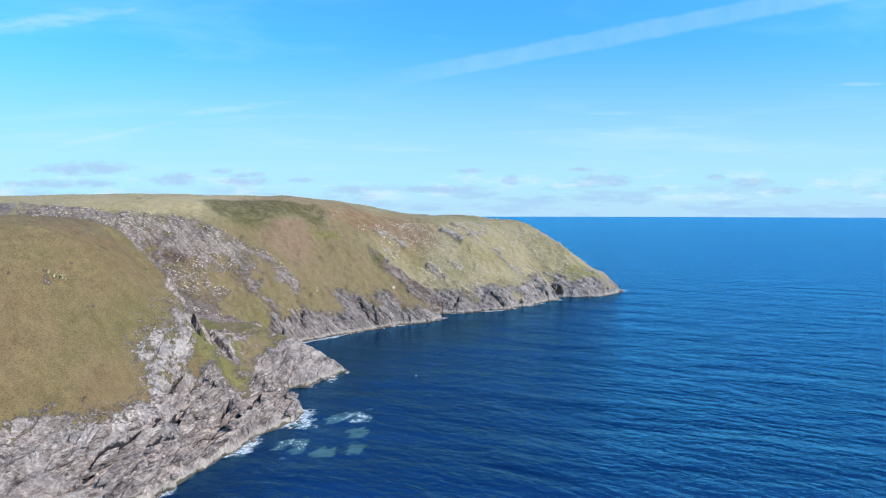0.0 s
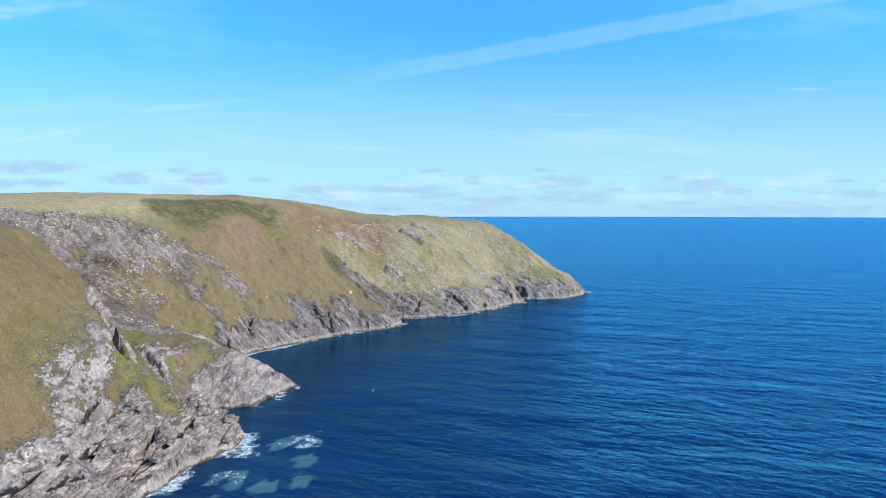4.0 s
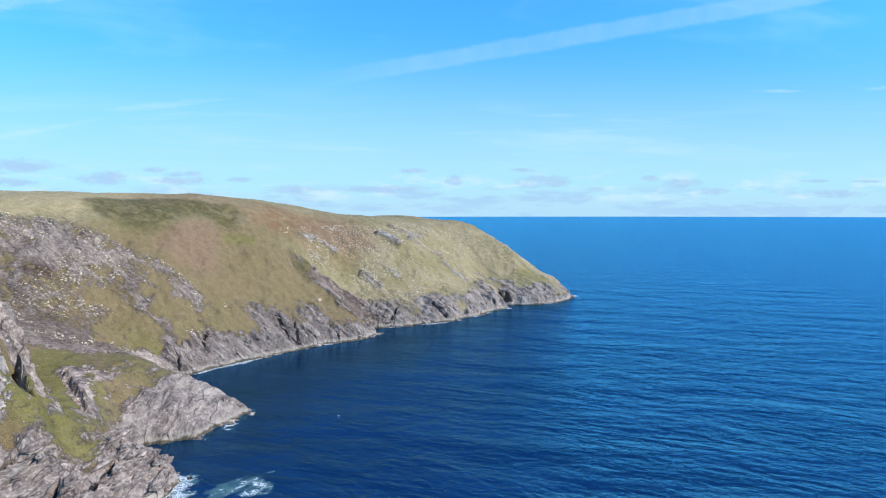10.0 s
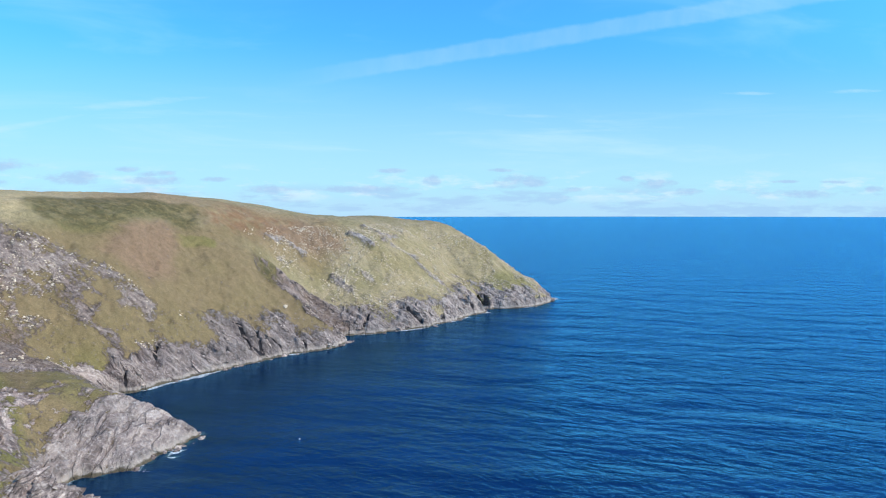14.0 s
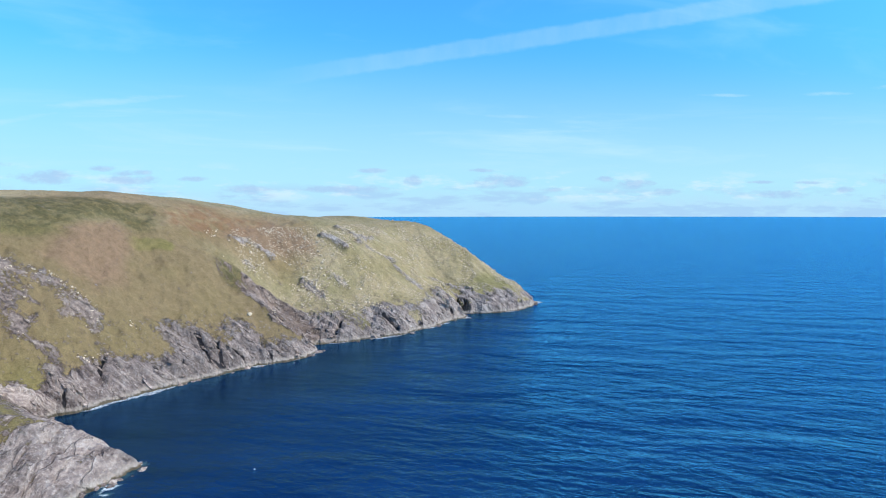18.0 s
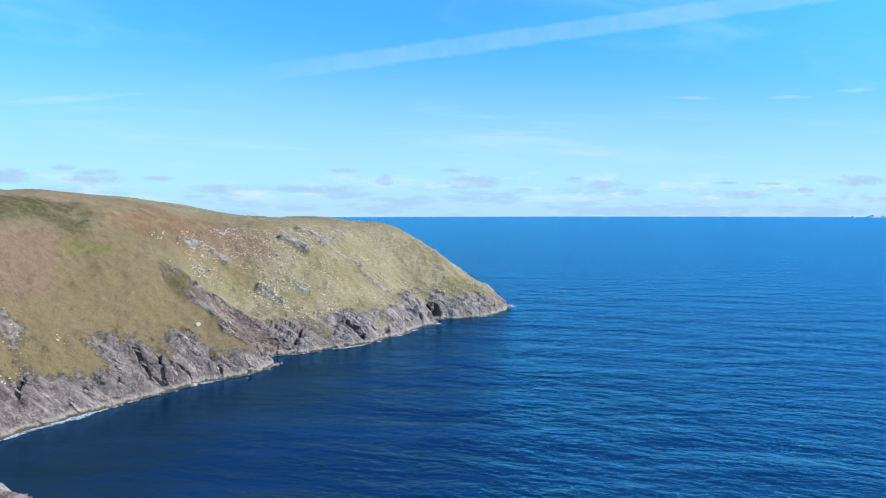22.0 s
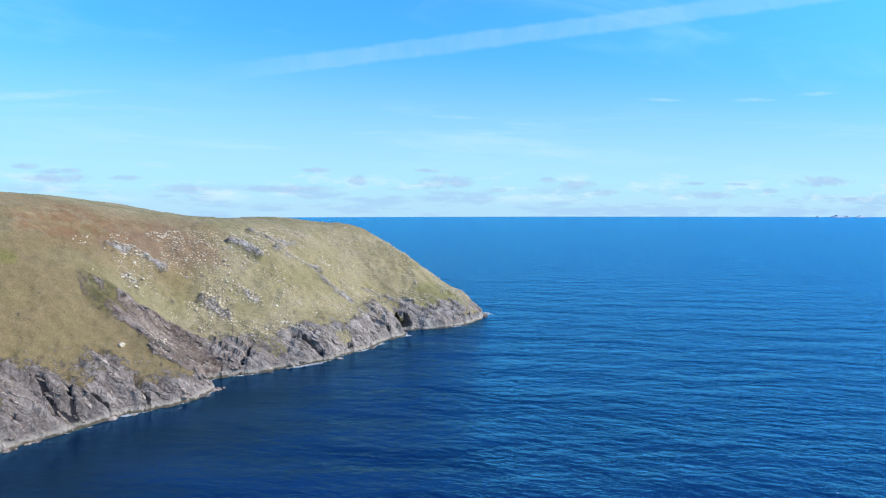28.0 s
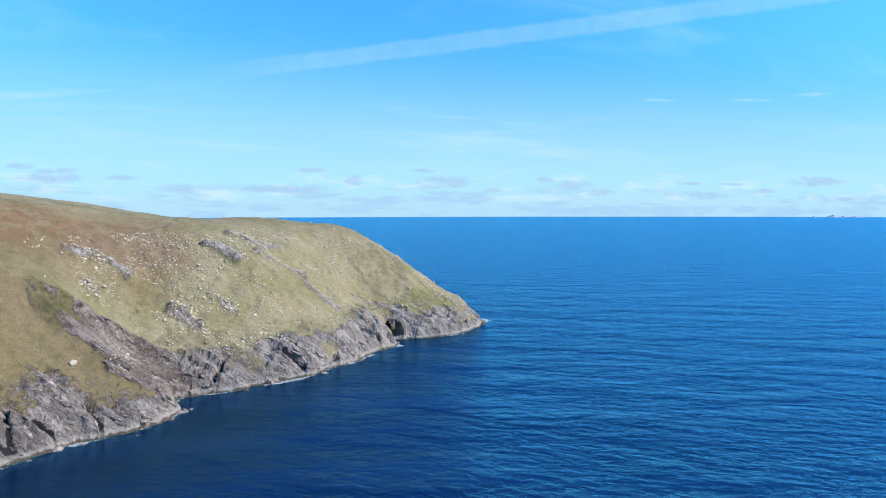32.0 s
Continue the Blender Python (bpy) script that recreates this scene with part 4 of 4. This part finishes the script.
def sea_sheet():
    sx = steps([(-90, 150, 1.1)])
    sy = steps([(70, 440, 1.1)])
    X, Y = np.meshgrid(sx, sy)
    x, y = X.ravel(), Y.ravel()
    _, d, _ = land(x, y)
    n = fbm(x / 6, y / 6, 0 * x, 4, 0.55, 81)
    beat = 1 + 1.3 * capsule(x, y, [(-44, 120), (-36, 134), (-33, 146)], 4, 12)
    foam = np.clip(0.70 * beat ** 0.2 * (1 - smooth(0.2, (1.9 + 2.2 * n) * beat, -d)) + 1.0 * n * (d > -4), 0, 0.85)
    shal = 0.6 * (1 - smooth(0.5, 3.0 + 2.5 * n, -d))
    for rx, ry, r, f in REEFS:
        k = 1 - smooth(r * 0.3, r * 1.25, np.hypot((x - rx) * 1.1, 0.8 * (y - ry)) + 6.0 * fbm(x / 3, y / 3, 0 * x, 4, 0.65, 86))
        foam, shal = np.maximum(foam, f * k), np.maximum(shal, k)
    rim_fade = smooth(0, 12, np.minimum.reduce([x + 90, 150 - x, y - 70, 440 - y]))
    foam, shal = foam * rim_fade, shal * rim_fade
    V = [(a, b, 0.0) for a, b in zip(x, y)]
    nx, ny = len(sx), len(sy)
    i = np.arange(nx * ny).reshape(ny, nx)
    F = np.column_stack([a.ravel() for a in (i[:-1, :-1], i[:-1, 1:], i[1:, 1:], i[1:, :-1])]).tolist()
    rim = list(i[0, :-1]) + list(i[:-1, -1]) + list(i[-1, :0:-1]) + list(i[:0:-1, 0])
    cx, cy = 12.0, 58.0
    for r in (520.0, 900.0, 2200.0, 4950.0):
        ring = []
        for k in rim:
            a = math.atan2(y[k] - 255.0, x[k] - 30.0)
            V.append((cx + r * math.cos(a), cy + r * math.sin(a), 0.0))
            ring.append(len(V) - 1)
        prev = rim if r == 520.0 else last
        for j in range(len(rim)):
            m = (j + 1) % len(rim)
            F.append((prev[j], ring[j], ring[m], prev[m]))
        last = ring
    me = bpy.data.meshes.new("water")
    me.from_pydata(V, [], [tuple(int(q) for q in f) for f in F])
    for key, val in (("foam", foam), ("shallow", shal)):
        full = np.zeros(len(V), np.float32)
        full[:len(val)] = val
        me.attributes.new(key, "FLOAT", "POINT").data.foreach_set("value", full)
    me.polygons.foreach_set("use_smooth", [True] * len(me.polygons))
    me.materials.append(SEA)
    me.update()
    tagged(new("water", me), "deep blue rippled sea with a white wash at the rocks", "sea", kind="structure")


sea_sheet()


# ======================= loose rock =======================
rng = random.Random(7)


def ground_at(pts):
    a = np.array(pts, float)
    z, d, c = land(a[:, 0], a[:, 1])
    return z, d, c


def lump_mesh(name, seed, flat=0.7, mat=STONE):
    """An angular weathered block, unit size."""
    r = random.Random(seed)
    bm = bmesh.new()
    bmesh.ops.create_icosphere(bm, subdivisions=1, radius=0.5)
    cuts = [Vector((r.gauss(0, 1), r.gauss(0, 1), r.gauss(0, 0.7))).normalized() for _ in range(7)]
    for v in bm.verts:
        v.co *= r.uniform(0.85, 1.15)
        for c in cuts:
            over = v.co.dot(c) - 0.36
            if over > 0:
                v.co -= c * over
        v.co.x *= 1.25
        v.co.z *= flat
    me = bpy.data.meshes.new(name)
    bm.to_mesh(me)
    bm.free()
    me.materials.append(mat)
    return me


def scatter(n, inside_of, seed):
    """Places on the slope of the head, in loose clusters."""
    r = random.Random(seed)
    out = []
    while len(out) < n:
        cand = [(r.uniform(-48, 104), r.uniform(248, 400)) for _ in range(4000)]
        a = np.array(cand)
        z, d, c = land(a[:, 0], a[:, 1])
        clump = fbm(a[:, 0] / 9, a[:, 1] / 9, 0 * z, 3, 0.6, 71)
        ok = inside_of(a[:, 0], a[:, 1], z, d, clump, c)
        out += [(x, y, h) for (x, y), h, k in zip(cand, z, ok) if k]
    return out[:n]


BOULDER_MESHES = [lump_mesh("boulder", 100 + k, 0.65) for k in range(8)]


def on_slope(x, y, z, d, clump, c):
    return (d > 9) & (d < 58) & (z > 6) & (z < 42) & (clump > 0.12) & (c["brown"] < 0.6) & (c["rock"] < 0.6) & (0.9 * x + y > 262)


for x, y, h in scatter(170, on_slope, 3):
    s = rng.uniform(0.7, 1.5)
    ob = new("boulder", rng.choice(BOULDER_MESHES))
    ob.matrix_world = pose(x, y, h + 0.12 * s, rng.uniform(-25, 25), rng.uniform(-25, 25), rng.uniform(0, 360)) @ Matrix.Diagonal((s, s, s, 1))
    tagged(ob, "pale lichened boulder lying in the hillside grass", "boulder", "boulders on the headland slope")
ob = new("boulder", lump_mesh("boulder", 90, 0.8))
z0 = float(ground_at([(-23.0, 269.5)])[0][0])
ob.matrix_world = pose(-23.0, 269.5, z0 + 0.4, 10, 5, 40) @ Matrix.Diagonal((1.9, 1.9, 1.9, 1))
tagged(ob, "large tan boulder alone on the grass above the gully", "boulder", "boulders on the headland slope")


def stream_places(n, seed):
    r = random.Random(seed)
    pts = []
    for _ in range(n):
        line = r.choice(STREAMS)
        i = r.randrange(len(line) - 1)
        t = r.random()
        pts.append((line[i][0] * (1 - t) + line[i + 1][0] * t + r.gauss(0, 1.6), line[i][1] * (1 - t) + line[i + 1][1] * t + r.gauss(0, 1.3)))
    return [(x, y, h) for (x, y), h in zip(pts, ground_at(pts)[0])]


for x, y, h in stream_places(110, 33):
    s = rng.uniform(0.5, 1.3)
    ob = new("boulder", rng.choice(BOULDER_MESHES))
    ob.matrix_world = pose(x, y, h + 0.1 * s, rng.uniform(-20, 20), rng.uniform(-20, 20), rng.uniform(0, 360)) @ Matrix.Diagonal((s, s, s, 1))
    tagged(ob, "pale angular boulder in a line of broken outcrop", "boulder", "boulders of the broken outcrops")


def stones(name, places, smin, smax, seed, mat=STONE):
    """Many small stones as one mesh."""
    r = random.Random(seed)
    kinds = []
    for k in range(6):
        me = lump_mesh("stone", 300 + k, 0.6)
        kinds.append(([v.co.copy() for v in me.vertices], [tuple(p.vertices) for p in me.polygons]))
        bpy.data.meshes.remove(me)
    V, F = [], []
    for x, y, h in places:
        vs, fs = r.choice(kinds)
        s = r.uniform(smin, smax) * r.uniform(0.6, 1.0)
        m = pose(x, y, h + 0.1 * s, r.uniform(-30, 30), r.uniform(-30, 30), r.uniform(0, 360))
        base = len(V)
        V += [tuple(m @ (v * s)) for v in vs]
        F += [tuple(base + i for i in f) for f in fs]
    me = bpy.data.meshes.new(name)
    me.from_pydata(V, [], F)
    me.materials.append(mat)
    return new(name, me)


def small_stones(x, y, z, d, clump, c):
    return (d > 6) & (d < 62) & (z < 43) & (clump > 0.05) & (c["brown"] < 0.75) & (0.9 * x + y > 258)


tagged(stones("loose_stones", scatter(6200, small_stones, 5) + stream_places(900, 34), 0.25, 0.9, 9), "scatter of small pale stones in the hillside grass", "stones", kind="stuff")


def edge_places(n, seed):
    r = random.Random(seed)
    out = []
    while len(out) < n:
        cand = [(r.uniform(-92, -44), r.uniform(84, 170)) for _ in range(4000)]
        a = np.array(cand)
        z, d, c = land(a[:, 0], a[:, 1])
        ok = (d > 4) & (np.abs(c["fringe"] - 0.1 - 1.8 * fbm(a[:, 0] / 5, a[:, 1] / 5, 0 * z, 3, 0.6, 72)) < 1.3) & (z > 8) & (a[:, 1] < 150)
        out += [(x, y, h) for (x, y), h, k in zip(cand, z, ok) if k]
    return out[:n]


tagged(stones("edge_stones", edge_places(800, 15), 0.25, 0.60, 19, SLAB), "pale broken stones along the edge of the turf", "stones", kind="stuff")


def scar_places(n, seed):
    r = random.Random(seed)
    out = []
    while len(out) < n:
        cand = [(r.uniform(-150, -48), r.uniform(196, 246)) for _ in range(4000)]
        a = np.array(cand)
        z, d, c = land(a[:, 0], a[:, 1])
        clump = fbm(a[:, 0] / 7, a[:, 1] / 7, 0 * z, 3, 0.6, 73)
        ok = (d > 6) & (c["rock"] > 0.25) & (clump > -0.05) & (z > 9)
        out += [(x, y, h) for (x, y), h, k in zip(cand, z, ok) if k]
    return out[:n]


tagged(stones("rubble_stones", scar_places(1900, 16), 0.3, 0.95, 29), "pale broken rubble strewn over the bare valley head", "stones", kind="stuff")


# ======================= rocks at the water's edge =======================
SHORE_MESHES = [lump_mesh("shore_rock", 700 + k, 0.6, SLAB) for k in range(8)]


def shore_places(n, seed):
    r = random.Random(seed)
    out = []
    while len(out) < n:
        cand = [(r.uniform(-62, 112), r.uniform(88, 366)) for _ in range(6000)]
        a = np.array(cand)
        z, d, c = land(a[:, 0], a[:, 1])
        clump = fbm(a[:, 0] / 6, a[:, 1] / 6, 0 * z, 3, 0.6, 75)
        ok = (d > -1.6 - 1.2 * clump) & (d < 0.5) & (clump > -0.12)
        out += [(x, y, max(float(h), -0.35)) for (x, y), h, k in zip(cand, z, ok) if k]
    return out[:n]


for x, y, h in shore_places(150, 41):
    s = rng.uniform(0.9, 2.4) * rng.uniform(0.7, 1.15)
    ob = new("shore_rock", rng.choice(SHORE_MESHES))
    ob.matrix_world = pose(x, y, h + 0.1 * s, rng.uniform(-22, 22), rng.uniform(-22, 22), rng.uniform(0, 360)) @ Matrix.Diagonal((s, s, s, 1))
    tagged(ob, "wet pale-topped slate rock standing in the wash at the cliff foot", "rock", "rocks at the water's edge")


for x, y, size, turn in [(109.8, 364.5, 3.4, 20), (111.2, 367.5, 2.2, 75), (108.6, 361.2, 2.0, 140), (0.4, 272.6, 1.9, 30), (1.6, 274.4, 1.3, 100)]:
    ob = new("shore_rock", rng.choice(SHORE_MESHES))
    ob.matrix_world = pose(x, y, 0.2 * size - 0.2, 8, -12, turn) @ Matrix.Diagonal((size, size, size * 1.2, 1))
    tagged(ob, "pale wave-washed rock tooth off the end of the shore", "rock", "rocks at the water's edge")


# ======================= skerries far out =======================
def islet(x, y, w, h, seed):
    r = random.Random(seed)
    bm = bmesh.new()
    n, rings = 22, 6
    rows = []
    for j in range(rings + 1):
        t = j / rings
        row = []
        for i in range(n):
            a = 2 * math.pi * i / n
            k = (1 - t) ** 0.75 * (1 + 0.25 * math.sin(3 * a + seed) + r.uniform(-0.12, 0.12))
            row.append(bm.verts.new((0.5 * w * k * math.cos(a), 0.3 * w * k * math.sin(a), -1.0 + (h + 1.0) * t * (1 + 0.25 * math.sin(2 * a + seed * 2)))))
        rows.append(row)
    for j in range(rings):
        for i in range(n):
            bm.faces.new((rows[j][i], rows[j][(i + 1) % n], rows[j + 1][(i + 1) % n], rows[j + 1][i]))
    bm.faces.new(rows[-1])
    me = bpy.data.meshes.new("islet")
    bm.to_mesh(me)
    bm.free()
    me.materials.append(HAZED)
    ob = new("islet", me)
    ob.location = (x, y, 0)
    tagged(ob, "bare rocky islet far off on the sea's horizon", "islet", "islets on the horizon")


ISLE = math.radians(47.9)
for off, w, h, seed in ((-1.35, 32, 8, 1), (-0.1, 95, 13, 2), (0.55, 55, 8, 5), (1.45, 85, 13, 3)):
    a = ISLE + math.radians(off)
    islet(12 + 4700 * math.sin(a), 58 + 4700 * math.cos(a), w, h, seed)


# ======================= slabs on the cliffs =======================
def slab_mesh(seed):
    """A bedded slab with broken ends: long in x, thin in z, unit length."""
    r = random.Random(seed)
    bm = bmesh.new()
    lo, hi = [], []
    n = 6
    for i in range(n):
        a = 2 * math.pi * (i + r.uniform(-0.25, 0.25)) / n
        x, y = 0.5 * math.cos(a) * r.uniform(0.8, 1.1), 0.26 * math.sin(a) * r.uniform(0.75, 1.15)
        lo.append(bm.verts.new((x * 1.05, y * 1.1, -0.12)))
        hi.append(bm.verts.new((x * 0.92, y * 0.9, 0.10 + r.uniform(-0.04, 0.04))))
    for i in range(n):
        bm.faces.new((lo[i], lo[(i + 1) % n], hi[(i + 1) % n], hi[i]))
    bm.faces.new(hi)
    bm.faces.new(lo[::-1])
    me = bpy.data.meshes.new("rock_slab")
    bm.to_mesh(me)
    bm.free()
    me.materials.append(SLAB)
    return me


SLABS = [slab_mesh(500 + k) for k in range(12)]


def slab_cliff(parent, n, box, run, bed, size, seed):
    r = random.Random(seed)
    done = 0
    while done < n:
        cand = np.array([(r.uniform(box[0], box[1]), r.uniform(box[2], box[3])) for _ in range(1500)])
        z, d, c = land(cand[:, 0], cand[:, 1])
        ok = (c["rock"] > 0.85) & (z > 0.8) & (z < 24) & (d > 0.5) & ~((cand[:, 0] < -52) & (cand[:, 1] > 132) & (cand[:, 1] < 200)) & ~((cand[:, 1] > 157) & (cand[:, 1] < 196))
        e = 1.6
        zx = [land(cand[:, 0] + k, cand[:, 1])[0] for k in (-e, e)]
        zy = [land(cand[:, 0], cand[:, 1] + k)[0] for k in (-e, e)]
        for (x, y), h, gx, gy in zip(cand[ok], z[ok], ((zx[1] - zx[0]) / (2 * e))[ok], ((zy[1] - zy[0]) / (2 * e))[ok]):
            if done >= n:
                break
            az = (Vector((-gx, -gy, 1)).normalized() + 0.35 * Vector(bed)).normalized()
            ax = (Vector(run) - az * Vector(run).dot(az)).normalized()
            rot = Matrix((ax, az.cross(ax), az)).transposed().to_4x4()
            s = r.uniform(*size)
            ob = new("rock_slab", r.choice(SLABS))
            ob.matrix_world = Matrix.Translation((x, y, h)) @ rot @ pose(0, 0, 0, r.gauss(0, 4), r.gauss(0, 4), r.gauss(0, 9)) @ Matrix.Diagonal((s, s * r.uniform(0.32, 0.7), s * r.uniform(0.2, 0.38), 1))
            ob.parent = parent
            done += 1


slab_cliff(bpy.data.objects["cliff_near"], 300, (-80, -30, 95, 200), RUN_NEAR, BED_NEAR, (2.0, 7.5), 21)
slab_cliff(bpy.data.objects["cliff_far"], 300, (-90, 108, 205, 365), RUN_FAR, BED_FAR, (1.5, 4.5), 22)


# ======================= small things =======================
def stone_on(x, y, size, seed, label):
    ob = new("boulder", lump_mesh("boulder", seed, 0.9))
    h = float(ground_at([(x, y)])[0][0])
    ob.matrix_world = pose(x, y, h + 0.25 * size, 0, 0, seed * 37) @ Matrix.Diagonal((size, size, size, 1))
    tagged(ob, label, "boulder")


stone_on(57.0, 413.0, 1.5, 71, "pale boulder standing on the brow of the headland")
stone_on(37.0, 408.0, 1.1, 72, "small weathered boulder on the headland's grassy top")


def lathe(bm, profile, n=14):
    rings = []
    for r, z in profile:
        rings.append([bm.verts.new((r * math.cos(2 * math.pi * i / n), r * math.sin(2 * math.pi * i / n), z)) for i in range(n)])
    for a, b in zip(rings, rings[1:]):
        for i in range(n):
            bm.faces.new((a[i], a[(i + 1) % n], b[(i + 1) % n], b[i]))
    bm.faces.new(rings[0][::-1])
    bm.faces.new(rings[-1])


def part(name, bm, mat, parent, label=""):
    me = bpy.data.meshes.new(name)
    bm.to_mesh(me)
    bm.free()
    me.materials.append(mat)
    ob = new(name, me)
    ob.parent = parent
    return tagged(ob, label)


def plain(colour, rough):
    def build(N):
        P = N.add("ShaderNodeNewGeometry").outputs["Position"]
        col = N.mix(N.math("MULTIPLY", N.noise(P, 6.0, 4), 0.35), colour, tuple(c * 0.6 for c in colour))
        return N.add("ShaderNodeBsdfPrincipled", {"Base Color": col, "Roughness": rough}).outputs[0]
    return build


def pot_buoy(x, y):
    buoy = new("pot_buoy")
    buoy.location = (x, y, 0.0)
    tagged(buoy, "small off-white plastic pot buoy afloat in the bay", "buoy")
    white = material("weathered_white_plastic", plain((0.78, 0.77, 0.72), 0.45))
    dark = material("wet_rope", plain((0.10, 0.09, 0.07), 0.9))
    bm = bmesh.new()
    lathe(bm, [(0.06, -0.16), (0.15, -0.09), (0.18, 0.02), (0.16, 0.11), (0.10, 0.18), (0.04, 0.20)])
    part("float", bm, white, buoy)
    bm = bmesh.new()
    lathe(bm, [(0.035, 0.195), (0.05, 0.22), (0.035, 0.26)], 10)
    part("eye", bm, dark, buoy, "dark rope eye")


pot_buoy(-8.2, 177.4)


def tussock(x, y, size, seed):
    """A tuft of long dry grass: bent blades from one root."""
    r = random.Random(seed)
    bm = bmesh.new()
    for _ in range(70):
        a, lean, h = r.uniform(0, 2 * math.pi), r.uniform(0.1, 0.9), r.uniform(0.6, 1.0)
        c, q = math.cos(a), math.sin(a)
        w = 0.04
        low = [bm.verts.new((0.2 * c * r.random() - k * w * q, 0.2 * q * r.random() + k * w * c, -0.1)) for k in (-1, 1)]
        mid = [bm.verts.new((0.35 * lean * c - k * w * q, 0.35 * lean * q + k * w * c, 0.6 * h)) for k in (-1, 1)]
        top = bm.verts.new((0.9 * lean * c, 0.9 * lean * q, h))
        bm.faces.new((low[0], low[1], mid[1], mid[0]))
        bm.faces.new((mid[0], mid[1], top))
    me = bpy.data.meshes.new("grass_tussock")
    bm.to_mesh(me)
    bm.free()
    me.materials.append(DRY)
    ob = new("grass_tussock", me)
    ob.matrix_world = pose(x, y, float(ground_at([(x, y)])[0][0])) @ Matrix.Diagonal((size, size, size * 0.8, 1))
    tagged(ob, "pale dry grass tussock standing in the short turf", "tussock", "tussocks on the spur")


DRY = material("dry_grass", plain((0.66, 0.55, 0.30), 0.9))
for k, (x, y, size) in enumerate([(-76.7, 114.9, 0.9), (-75.9, 115.3, 1.1), (-75.4, 115.7, 0.7), (-74.8, 116.0, 1.2), (-74.3, 116.3, 0.6), (-76.3, 112.8, 0.6)]):
    tussock(x, y, size, 900 + k)
